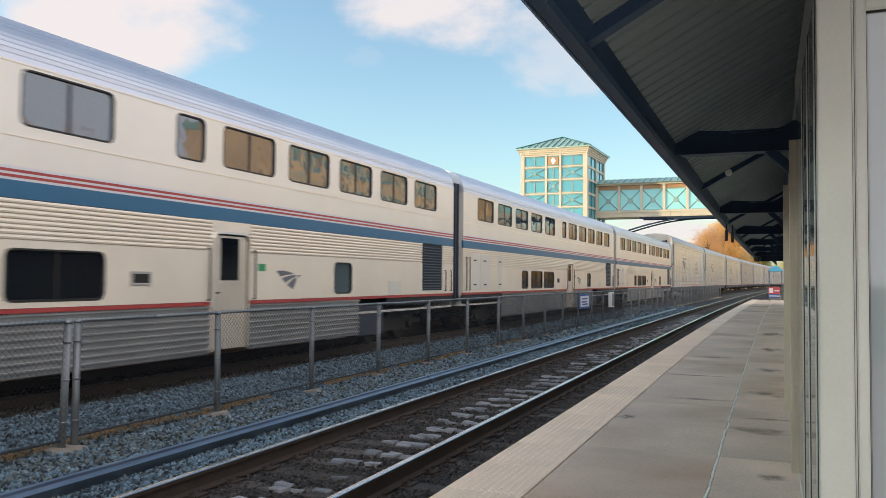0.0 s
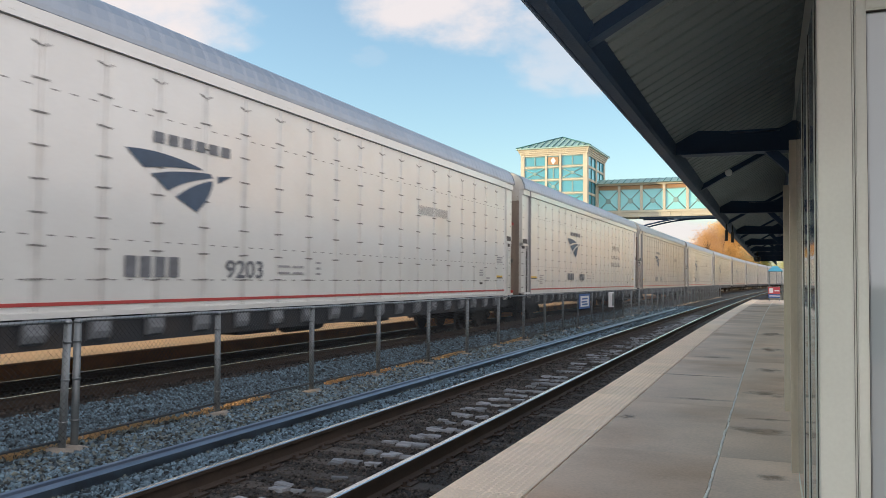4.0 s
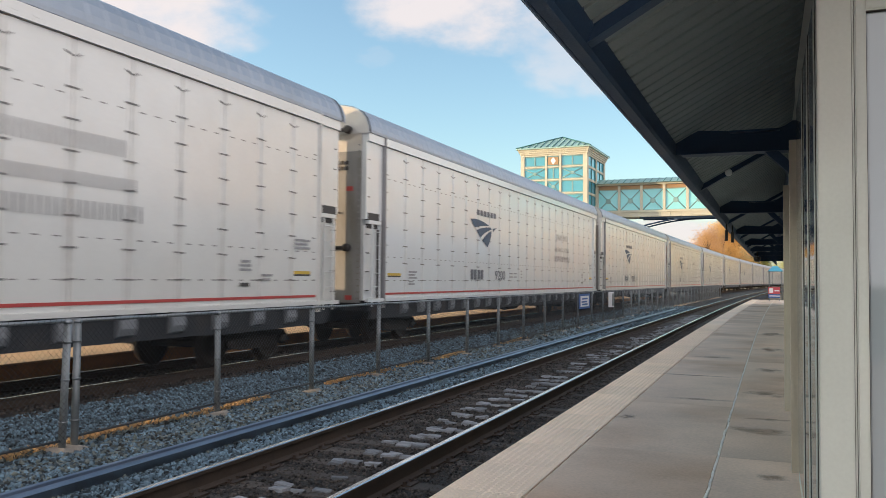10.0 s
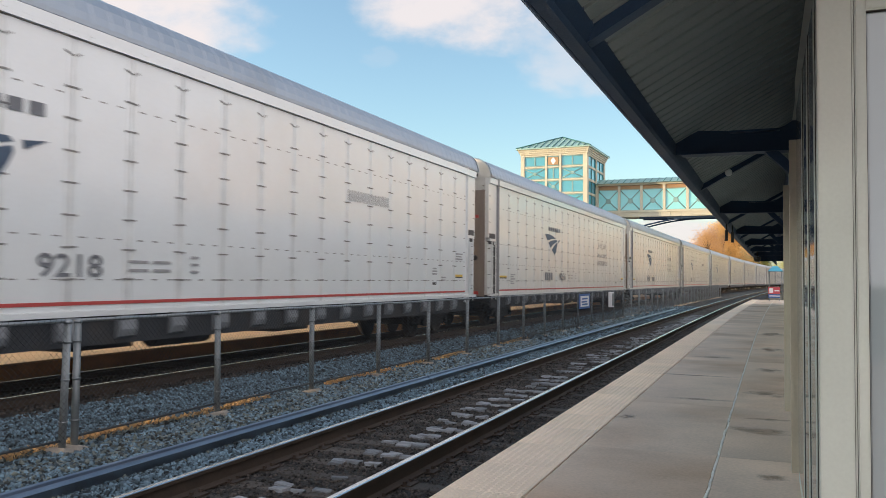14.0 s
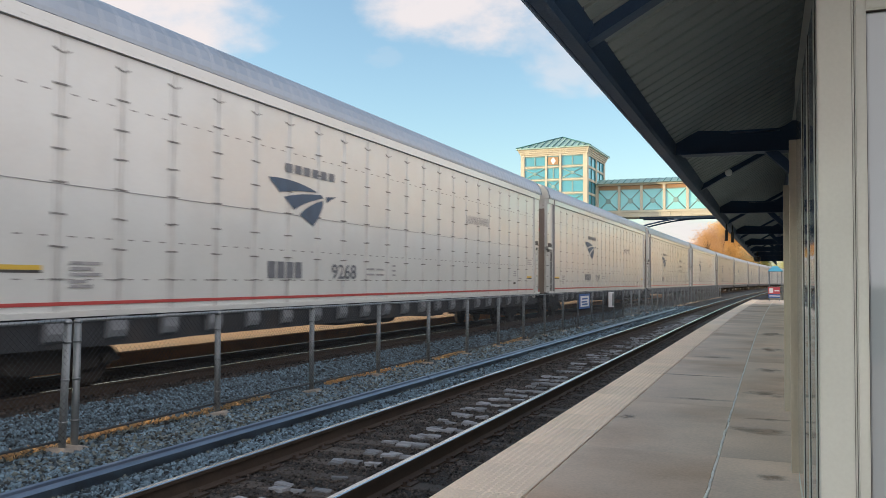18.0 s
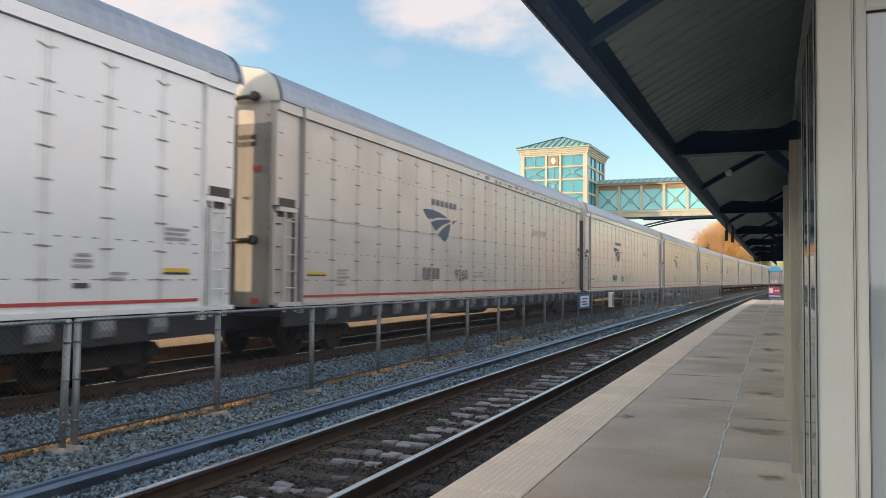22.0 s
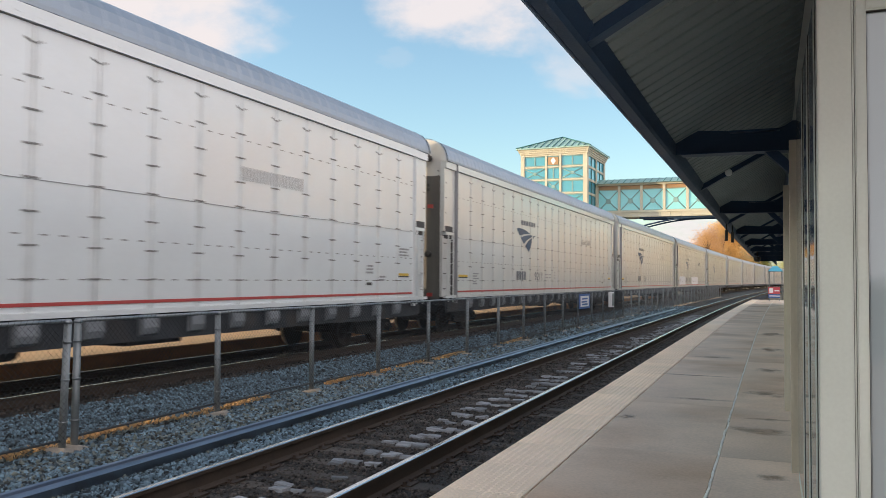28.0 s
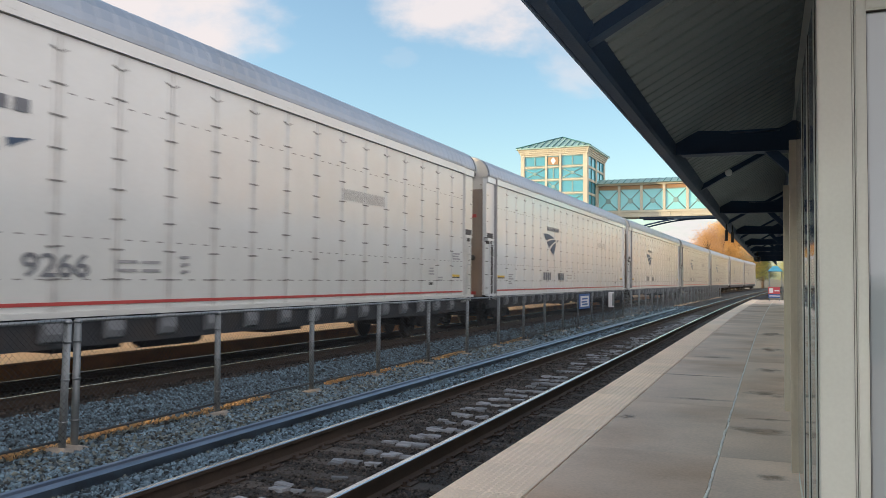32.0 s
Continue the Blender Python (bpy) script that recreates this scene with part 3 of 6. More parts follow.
# ---------- platform ----------
def build_platform():
    plat = thing("platform", Matrix.Identity(4), "low concrete platform with cream tactile edge strip", "platform", kind="structure")
    end = 76.0
    bm = bmesh.new()
    swept(bm, [(EDGE + 0.03, -0.9), (EDGE + 0.03, -0.05), (6.5, -0.05), (6.5, -0.9)], 0, -9, end, 4, 0)
    part("platform_base", bm, M["concrete_side"], plat)
    bm = bmesh.new()
    swept(bm, [(-0.441, -0.02), (-0.441, 0.0005), (-0.439, 0.0015), (-0.425, 0.0015), (-0.423, 0.0005), (-0.423, -0.02)], 0, -9, end, 0.12, 0)
    for v in bm.verts:
        v.co.x += 0.014 * noise.noise(Vector((0, v.co.y * 2.2, 3))) + 0.009 * noise.noise(Vector((1, v.co.y * 11, 0)))
    part("joint_filler", bm, M["caulk"], plat, "white caulked joint running along the platform")
    s = -10.66
    while s < end - 3:
        for l0, l1 in ((EDGE + 0.615, -0.442), (-0.422, 2.2), (2.21, 6.4)):
            bm = bmesh.new()
            swept(bm, [(l0 + 0.002, -0.05), (l0 + 0.002, -0.004), (l0 + 0.006, 0.0), (l1 - 0.006, 0.0), (l1 - 0.002, -0.004), (l1 - 0.002, -0.05)], 0, s + 0.0015, s + 3.0485, 3.05, 0)
            part("slab", bm, M["concrete"], plat)
        s += 3.05
    # dark brown soft-edged patches at the column feet and round spots further out
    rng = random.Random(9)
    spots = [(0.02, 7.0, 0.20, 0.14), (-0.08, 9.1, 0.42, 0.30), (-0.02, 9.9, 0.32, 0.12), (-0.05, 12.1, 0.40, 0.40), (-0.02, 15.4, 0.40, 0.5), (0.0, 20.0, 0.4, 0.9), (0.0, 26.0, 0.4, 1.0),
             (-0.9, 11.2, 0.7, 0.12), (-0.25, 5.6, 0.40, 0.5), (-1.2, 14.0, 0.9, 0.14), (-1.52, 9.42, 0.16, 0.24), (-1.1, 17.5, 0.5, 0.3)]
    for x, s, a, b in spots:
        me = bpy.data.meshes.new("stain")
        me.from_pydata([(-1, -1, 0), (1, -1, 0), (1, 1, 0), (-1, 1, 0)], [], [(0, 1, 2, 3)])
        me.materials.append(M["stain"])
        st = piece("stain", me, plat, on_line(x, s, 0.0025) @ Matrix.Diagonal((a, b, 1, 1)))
        st["label"] = "dark brown patch"
    # tactile tiles with domes
    bm = bmesh.new()
    prism(bm, [(0.0, -0.06), (0.0, -0.006), (0.006, 0.0), (0.601, 0.0), (0.607, -0.006), (0.607, -0.06)], 0.004, 0.910)
    flat = mesh_of("tactile_tile", bm, M["tactile"])
    bm = bmesh.new()
    prism(bm, [(0.0, -0.06), (0.0, -0.006), (0.006, 0.0), (0.601, 0.0), (0.607, -0.006), (0.607, -0.06)], 0.004, 0.910)
    for i in range(10):
        for j in range(15):
            x, y = 0.035 + i * 0.0597, 0.037 + j * 0.0600
            a = [bm.verts.new((x + 0.0165 * math.cos(t * math.pi / 3), y + 0.016 * math.sin(t * math.pi / 3), 0.0)) for t in range(6)]
            b = [bm.verts.new((x + 0.009 * math.cos(t * math.pi / 3), y + 0.009 * math.sin(t * math.pi / 3), 0.0075)) for t in range(6)]
            for t in range(6):
                bm.faces.new((a[t], a[(t + 1) % 6], b[(t + 1) % 6], b[t]))
            bm.faces.new(b)
    domed = mesh_of("tactile_tile", bm, M["tactile"])
    s = -6.2
    while s < end - 0.9:
        piece("tactile_tile", domed if 2 < s < 30 else flat, plat, on_line(EDGE, s, 0.002))
        s += 0.914


# ---------- fence ----------
POSTS = [2.44 * i - 10.5 for i in range(7)] + [6.44, 6.60] + [6.60 + 2.41 * i for i in range(1, 40)]


def build_fence():
    fence = thing("chain_link_fence", Matrix.Identity(4), "galvanised chain-link fence on ballast between two tracks", "fence", kind="structure")
    top, low, foot = 1.085, -0.16, -0.30
    bm = bmesh.new()
    tube(bm, (0, 0, foot - 0.2), (0, 0, top - 0.02), 0.041, n=12)
    disc(bm, (0, 0, top - 0.025), (0, 0, 1), [(0.046, 0.0), (0.046, 0.02), (0.028, 0.045)], 12)
    for z in (0.0, 0.45, 0.85):
        disc(bm, (0, 0, z), (0, 0, 1), [(0.047, 0.0), (0.047, 0.022)], 12)
    post = mesh_of("post", bm, M["galv"])
    bm = bmesh.new()
    box(bm, -0.15, 0.16, -0.13, 0.15, -0.1, 0.05)
    bmesh.ops.bevel(bm, geom=bm.edges[:], offset=0.03, segments=1, affect="EDGES")
    for v in bm.verts:
        v.co += Vector((noise.noise(v.co * 7), noise.noise(v.co * 9), noise.noise(v.co * 8))) * 0.05
    footing = mesh_of("footing", bm, M["concrete_side"])
    rng = random.Random(7)
    for i, s in enumerate(POSTS):
        lean = pose(0, 0, 0, rng.uniform(-1.2, 1.2), rng.uniform(-0.6, 1.0), 0)
        p = piece("post", post, fence, on_line(FENCE, s) @ lean)
        f = piece("footing", footing, fence, on_line(FENCE + 0.02, s, foot - 0.02) @ pose(0, 0, 0, 0, 0, rng.uniform(0, 360)))
    for a, b in zip(POSTS, POSTS[1:]):
        if b - a < 0.5:
            continue
        pa, pb = at(FENCE, a, top), at(FENCE, b, top)
        bm = bmesh.new()
        sag = Vector((0, 0, rng.uniform(-0.012, 0.004)))
        tube(bm, pa, (pa + pb) / 2 + sag, 0.021, n=8)
        tube(bm, (pa + pb) / 2 + sag, pb, 0.021, n=8)
        part("top_rail", bm, M["galv"], fence)
        bm = bmesh.new()
        tube(bm, at(FENCE, a, low), at(FENCE, b, low + rng.uniform(-0.02, 0.02)), 0.014, n=6)
        part("bottom_rail", bm, M["wire"], fence)
        if a < -4 or a > 96:
            continue
        # woven wire: two families of slanting strands
        bm = bmesh.new()
        z0, z1 = low - 0.05, top - 0.01
        far = a > 40
        h, step, r = z1 - z0, 0.142 if far else 0.071, 0.0022 if a < 20 else 0.0035 if far else 0.003
        for way in (-1, 1):
            c = -h
            while c < (b - a) + h:
                y0, y1 = c, c + way * h
                za, zb = z0, z1
                lo, hi = (y0, y1)
                # cut the strand at the posts
                def clip(y, z, yy, zz):
                    if y < 0:
                        z, y = z + (0 - y) * (zz - z) / (yy - y), 0
                    if y > b - a:
                        z, y = z + (b - a - y) * (zz - z) / (yy - y), b - a
                    return y, z
                if max(lo, hi) > 0 and min(lo, hi) < b - a:
                    p0, p1 = clip(lo, za, hi, zb), clip(hi, zb, lo, za)
                    if abs(p0[0] - p1[0]) > 0.01:
                        tube(bm, at(FENCE + 0.045 + 0.003 * way, a + p0[0], p0[1]), at(FENCE + 0.045 + 0.003 * way, a + p1[0], p1[1]), r, n=3, caps=False)
                c += step
        for j in range(int((b - a) / 0.071)):
            y = a + 0.071 * j
            tube(bm, at(FENCE + 0.045, y, z1 - 0.01), at(FENCE + 0.045, y + 0.02, z1 + 0.045), r, n=3, caps=False)
        part("wire_mesh", bm, M["galv"] if far else M["wire"], fence, "woven wire mesh")
    return fence


def build_fence_signs():
    m = on_line(FENCE + 0.06, 31.5, 0.735)
    s = thing("fence_sign", m, "blue and white notice board on the fence", "sign")
    bm = bmesh.new()
    box(bm, 0.0, 0.015, -0.95, 0.95, -0.29, 0.29)
    part("board", bm, M["sign_blue"], s)
    bm = bmesh.new()
    box(bm, 0.016, 0.02, -0.72, 0.72, -0.21, 0.21)
    part("panel", bm, M["sign_white"], s, "white panel")
    bm = bmesh.new()
    for z, a, b in ((0.1, -0.5, 0.5), (-0.02, -0.55, 0.4), (-0.12, -0.5, 0.5)):
        box(bm, 0.021, 0.024, a, b, z - 0.03, z + 0.03)
    part("lettering", bm, M["sign_blue"], s, "blue bars of small writing")
    s = thing("equipment_box", on_line(FENCE + 0.08, 36.5, 0.70), "white metal equipment box on the fence", "box")
    bm = bmesh.new()
    box(bm, 0.0, 0.16, -0.26, 0.26, -0.34, 0.34)
    bmesh.ops.bevel(bm, geom=bm.edges[:], offset=0.015, segments=1, affect="EDGES")
    part("case", bm, M["sign_white"], s)
    bm = bmesh.new()
    box(bm, 0.161, 0.17, -0.21, 0.21, -0.28, 0.28)
    part("lid", bm, M["galv"], s)


# ---------- canopy and station wall ----------
CB = 0.0002


def roofwise(lat, s, z=0.0):
    return on_line(lat, s, z, CB, 0.0)


def build_canopy():
    can = thing("canopy", Matrix.Identity(4), "dark blue steel platform canopy with corrugated deck underside", "canopy", kind="structure")
    s0, s1 = 2.2, 58.0

    def run(profile, name, mat, label="", a=s0, b=s1, step=8):
        bm = bmesh.new()
        n = int((b - a) / step) + 1
        prev = None
        for i in range(n + 1):
            m = roofwise(0, a + (b - a) * i / n)
            ring = [bm.verts.new(m @ Vector((x, 0, z))) for x, z in profile]
            if prev:
                for q in range(len(profile)):
                    bm.faces.new((prev[q], ring[q], ring[(q + 1) % len(profile)], prev[(q + 1) % len(profile)]))
            else:
                bm.faces.new(ring)
            prev = ring
        bm.faces.new(prev[::-1])
        return part(name, bm, mat, can, label)

    # edge channel: outer web, lower flange, inner lip
    run([(-0.88, 2.98), (-0.88, 2.635), (-0.85, 2.61), (-0.84, 2.61), (-0.84, 2.98)], "gutter", M["navy"], "dark blue gutter")
    run([(-0.838, 2.612), (-0.785, 2.622), (-0.77, 2.645), (-0.775, 2.645), (-0.785, 2.634), (-0.838, 2.624)], "lower_flange", M["navy"])
    run([(-0.838, 2.626), (-0.80, 2.636), (-0.755, 2.75), (-0.755, 2.86), (-0.838, 2.86)], "edge_beam", M["navy"], "dark blue edge beam")
    # pitched deck with ribs running up the slope
    zz = lambda x: 2.80 + (x + 0.68) * 0.55
    x0, x1 = -0.755, 1.55
    bm = bmesh.new()
    s = s0
    while s < s1:
        near = s < 24
        pitch = 0.19 if near else 2.0
        m = roofwise(0, s)
        ys = [(0.0, 0.0), (0.15, 0.0), (0.158, 0.03), (0.182, 0.03), (0.19, 0.0)] if near else [(0.0, 0.0), (2.0, 0.0)]
        va = [(bm.verts.new(m @ Vector((x0, y, zz(x0) + h))), bm.verts.new(m @ Vector((x1, y, zz(x1) + h)))) for y, h in ys]
        for p, q in zip(va, va[1:]):
            bm.faces.new((p[0], p[1], q[1], q[0]))
        s += pitch
    part("roof_deck", bm, M["deck"], can, "grey-green ribbed metal deck")
    run([(x1, zz(x1)), (5.2, 2.3), (5.2, 2.36), (x1, zz(x1) + 0.06)], "rear_slope", M["deck"])
    run([(-0.92, 2.90), (x1, zz(x1) + 0.10), (5.3, 2.40), (5.3, 2.46), (x1, zz(x1) + 0.16), (-0.92, 2.96)], "roof_sheet", M["canopy_roof"], "steel-blue metal roof")
    ties = [7.36 + 6.86 * i for i in range(8)]
    for s in ties:
        m = roofwise(0, s)
        bm = bmesh.new()
        prism(bm, [(-0.752, 2.655), (-0.752, 2.755), (-0.62, 2.828), (-0.56, 2.858), (-0.42, 2.848), (-0.22, 2.834), (-0.02, 2.826), (0.06, 2.832), (0.14, 2.86), (0.20, 2.90), (4.6, 2.90), (4.6, 2.655)], -0.006, 0.006, m)
        prism(bm, [(-0.70, 2.64), (-0.70, 2.655), (4.6, 2.655), (4.6, 2.64)], -0.085, 0.085, m)
        prism(bm, [(-0.30, 2.815), (-0.30, 2.83), (0.10, 2.83), (0.10, 2.815)], -0.085, 0.085, m)
        part("tie_beam", bm, M["navy"], can)
        bm = bmesh.new()
        prism(bm, [(-0.02, 2.64), (0.09, 2.64), (0.26, 2.46), (0.26, 2.36)], -0.045, 0.045, m)
        part("knee_brace", bm, M["navy"], can)
    for i in range(1, 17, 2):
        m = roofwise(0, 0.34 + 3.45 * i)
        bm = bmesh.new()
        a = lambda x: 2.665 + (x + 0.80) * 0.56
        prism(bm, [(-0.80, a(-0.80)), (x1, a(x1)), (x1, a(x1) + 0.09), (-0.80, a(-0.80) + 0.09)], -0.05, 0.05, m)
        part("rafter", bm, M["navy"], can)
    for x in (0.30,):
        run([(x - 0.04, zz(x) - 0.30), (x + 0.04, zz(x) - 0.30), (x + 0.04, zz(x) - 0.09), (x - 0.04, zz(x) - 0.09)], "purlin", M["navy"])
    return can


def build_hanging_bits():
    # dark hanging shapes under the edge, of no settled kind
    for s, x in ((16.9, -0.78), (17.7, -0.70)):
        t = thing("hanging_speaker", roofwise(x, s, 2.66), "dark hanging fitting under the canopy edge", "fitting", group="canopy fittings")
        bm = bmesh.new()
        tube(bm, (0, 0, 0.0), (0, 0, -0.16), 0.015)
        part("stem", bm, M["gasket"], t)
        bm = bmesh.new()
        box(bm, -0.03, 0.03, -0.05, 0.05, -0.36, -0.14)
        bmesh.ops.bevel(bm, geom=bm.edges[:], offset=0.012, segments=1, affect="EDGES")
        part("housing", bm, M["gasket"], t)
    # white disc added for a small bright spot on the rafter
    t = thing("light_detector", roofwise(-0.455, 10.69 - 0.05, 2.885), "small round white disc for a bright spot on a canopy rafter", "detector")
    bm = bmesh.new()
    disc(bm, (0, 0, 0), (0, -1, 0), [(0.045, 0.0), (0.045, 0.02), (0.03, 0.035)], 12)
    part("housing", bm, M["sign_white"], t)
    t = thing("dome_camera", roofwise(-0.5, 34.80, 2.645), "small dark dome camera under the canopy", "camera")
    bm = bmesh.new()
    tube(bm, (0, 0, 0), (0, 0, -0.22), 0.02)
    part("stem", bm, M["gasket"], t)
    bm = bmesh.new()
    disc(bm, (0, 0, -0.22), (0, 0, -1), [(0.14, 0.0), (0.14, 0.08), (0.11, 0.16), (0.05, 0.2)], 12)
    part("dome", bm, M["gasket"], t)


def build_station_wall():
    """Glazed station front along the platform, and its end wall that faces the camera."""
    wall = thing("wall_station", Matrix.Identity(4), "cream metal framed glass wall of the station building", "wall", kind="structure")

    def upright(s0, s1, l0, l1, z0, z1, name, mat, parent=wall, label=""):
        bm = bmesh.new()
        box(bm, l0, l1, 0, s1 - s0, z0, z1, on_line(0, s0, 0))
        bmesh.ops.bevel(bm, geom=[e for e in bm.edges if e.calc_length() > 1.5], offset=0.006, segments=2, affect="EDGES")
        return part(name, bm, mat, parent, label)

    # corner post and end wall facing back along the platform
    upright(3.72, 3.84, 0.198, 0.329, -0.05, 3.22, "corner_post", M["cream_wall"])
    # the grey strips beside the post draw the joint's shadow line in colour
    upright(3.745, 3.86, 0.3295, 0.3320, -0.05, 3.2, "gasket", M["shadow_line"])
    upright(3.735, 3.87, 0.3322, 0.3385, -0.05, 3.2, "trim_strip", M["cream_wall"])
    upright(3.75, 3.86, 0.3387, 0.3412, -0.05, 3.2, "gasket", M["shadow_line"])
    upright(3.73, 3.80, 0.3415, 0.386, 0.08, 2.755, "window_frame", M["cream_wall"])
    upright(3.73, 3.80, 0.386, 2.3, 2.705, 2.755, "window_frame", M["cream_wall"])
    upright(3.73, 3.80, 0.386, 2.3, 0.08, 0.16, "window_frame", M["cream_wall"])
    upright(3.73, 3.80, 2.3, 2.35, 0.08, 2.755, "window_frame", M["cream_wall"])
    upright(3.742, 3.80, 0.386, 0.3885, 0.16, 2.705, "gasket", M["gasket"])
    upright(3.742, 3.80, 0.3885, 2.3, 2.7025, 2.705, "gasket", M["gasket"])
    upright(3.76, 3.78, 0.389, 2.3, 0.16, 2.7025, "pane", M["shelter_glass"], label="grey reflecting glass")
    upright(3.72, 3.86, 0.3415, 6.3, 2.757, 3.3, "lintel", M["cream_wall"])
    upright(3.72, 3.86, 0.3415, 6.3, -0.05, 0.078, "plinth", M["cream_wall"])
    upright(3.72, 3.86, 2.352, 6.3, 0.078, 2.755, "wall_panel", M["cream_wall"])
    # long front: top rail, posts, panes
    upright(3.842, 7.3, 0.215, 0.30, 2.95, 3.25, "lintel", M["cream_wall"])
    for a, b in ((3.86, 4.12), (4.22, 4.86), (4.98, 5.63), (5.75, 7.0)):
        upright(a, b, 0.211, 0.219, 0.1, 2.94, "pane", M["shelter_glass"])
    for a, b in ((4.13, 4.21), (4.87, 4.97), (5.64, 5.74)):
        upright(a, b, 0.205, 0.29, -0.02, 2.945, "mullion", M["cream_wall"])
        upright(b + 0.002, b + 0.010, 0.208, 0.29, -0.02, 2.945, "gasket", M["gasket"])
        upright(a - 0.010, a - 0.002, 0.208, 0.29, -0.02, 2.945, "gasket", M["gasket"])
    upright(3.85, 7.0, 0.215, 0.29, -0.03, 0.095, "sill", M["cream_wall"])
    # columns and solid panels further on
    for s in [7.25, 10.65, 14.10] + [17.55 + 3.43 * k for k in range(12)]:
        o = max(0.0, 0.0183 * s - 0.000176 * s * s - 0.165 if s > 12 else 0.0)
        upright(s, s + 0.16, 0.165 + o, 0.36 + o, -0.02, 2.75, "column", M["tan_post"], label="tan painted column")
    s = 7.42
    while s < 60:
        o = max(0.0, 0.0183 * s - 0.000176 * s * s - 0.165 if s > 10 else 0.0)
        upright(s, s + 1.2, 0.235 + o, 0.36 + o, -0.02, 3.25, "wall_panel", M["cream_wall"])
        upright(s + 1.203, s + 1.217, 0.245 + o, 0.36 + o, -0.02, 3.25, "joint", M["gasket"])
        s += 1.22
    # the rest of the building closes the place
    bm = bmesh.new()
    box(bm, 6.3, 6.5, 3.7, 60, -0.05, 3.75)
    box(bm, 1.25, 6.3, 60, 60.2, -0.05, 3.75)
    part("wall_back", bm, M["cream_wall"], wall)
    return wall


def build_platform_end():
    t = thing("platform_sign", on_line(-0.35, 70.0, 0.0), "red and blue notice boards at the platform's end", "sign")
    for name, x0, x1, z0, z1, mat in (("red_board", -0.45, 0.42, 0.58, 1.14, "sign_red"), ("blue_board", -0.45, 0.42, 0.28, 0.565, "sign_blue")):
        bm = bmesh.new()
        box(bm, x0, x1, 0, 0.05, z0, z1)
        part(name, bm, M[mat], t)
    bm = bmesh.new()
    box(bm, -0.38, -0.10, -0.006, -0.002, 0.68, 1.04)
    box(bm, 0.0, 0.36, -0.006, -0.002, 0.80, 0.88)
    box(bm, -0.4, 0.4, -0.006, -0.002, 0.38, 0.46)
    part("lettering", bm, M["sign_white"], t, "pale bars of small writing")
    for x in (-0.4, 0.33):
        bm = bmesh.new()
        box(bm, x, x + 0.05, 0.05, 0.1, -0.02, 1.14)
        part("post", bm, M["galv"], t)
    t = thing("shelter", on_line(-0.7, 92.0, 0.25), "small open shelter with a sky-blue hipped roof", "shelter")
    bm = bmesh.new()
    a = [bm.verts.new(v) for v in ((-0.75, -1.4, 2.4), (0.75, -1.4, 2.4), (0.75, 1.4, 2.4), (-0.75, 1.4, 2.4))]
    c = [bm.verts.new(v) for v in ((-0.25, -0.5, 2.95), (0.25, -0.5, 2.95), (0.25, 0.5, 2.95), (-0.25, 0.5, 2.95))]
    bm.faces.new(a[::-1])
    bm.faces.new(c)
    for i in range(4):
        bm.faces.new((a[i], a[(i + 1) % 4], c[(i + 1) % 4], c[i]))
    part("roof", bm, M["shelter_blue"], t)
    for x in (-0.62, 0.62):
        for y in (-1.2, 1.2):
            bm = bmesh.new()
            tube(bm, (x, y, -0.6), (x, y, 2.42), 0.03)
            part("post", bm, M["galv"], t)


# ---------- train ----------
RACK, COACH = 28.154, 25.91          # length over couplers
RACK_HALF = 13.41                     # half the body's length
RIBS = [-11.22 + 1.1342 * i for i in range(21)]


def bogie(parent, y, gauge_wheels=True):
    """A two-axle truck with side frames, springs and wheels."""
    for side in (-1, 1):
        bm = bmesh.new()
        x = side * 1.02
        prism(bm, [(-1.25, 0.40), (-1.05, 0.62), (-0.55, 0.66), (-0.3, 0.78), (0.3, 0.78), (0.55, 0.66), (1.05, 0.62), (1.25, 0.40), (0.9, 0.36), (0.45, 0.30), (-0.45, 0.30), (-0.9, 0.36)],
              x - 0.08, x + 0.08, Matrix.Translation((0, y, 0)) @ Matrix(((0, 1, 0, 0), (1, 0, 0, 0), (0, 0, 1, 0), (0, 0, 0, 1))))
        for d in (-0.16, 0.0, 0.16):
            tube(bm, (x, y + d, 0.36), (x, y + d, 0.62), 0.06, n=6)
        part("side_frame", bm, M["truck"], parent)
        for a in (-0.875, 0.875):
            bm = bmesh.new()
            disc(bm, (side * 0.69, y + a, 0.42), (side, 0, 0), [(0.46, -0.02), (0.46, 0.012), (0.425, 0.02), (0.42, 0.11), (0.36, 0.12), (0.30, 0.08), (0.14, 0.07), (0.11, 0.15), (0.06, 0.2)], 18)
            w = part("wheel", bm, M["wheel"], parent)
            bm = bmesh.new()
            disc(bm, (side * 1.10, y + a, 0.43), (side, 0, 0), [(0.10, 0.0), (0.10, 0.07), (0.06, 0.09)], 8)
            part("bearing_cap", bm, M["truck"], w)
    bm = bmesh.new()
    for a in (-0.875, 0.875):
        tube(bm, (-0.7, y + a, 0.42), (0.7, y + a, 0.42), 0.075)
    box(bm, -0.95, 0.95, y - 0.2, y + 0.2, 0.45, 0.85)
    part("axle_beam", bm, M["truck"], parent)


SIDEWAYS = Matrix(((0, 1, 0, 0), (1, 0, 0, 0), (0, 0, 1, 0), (0, 0, 0, 1)))


def curve3(p0, p1, p2, n=9):
    return [((1 - t) ** 2 * p0[0] + 2 * t * (1 - t) * p1[0] + t * t * p2[0], (1 - t) ** 2 * p0[1] + 2 * t * (1 - t) * p1[1] + t * t * p2[1]) for t in [i / (n - 1) for i in range(n)]]


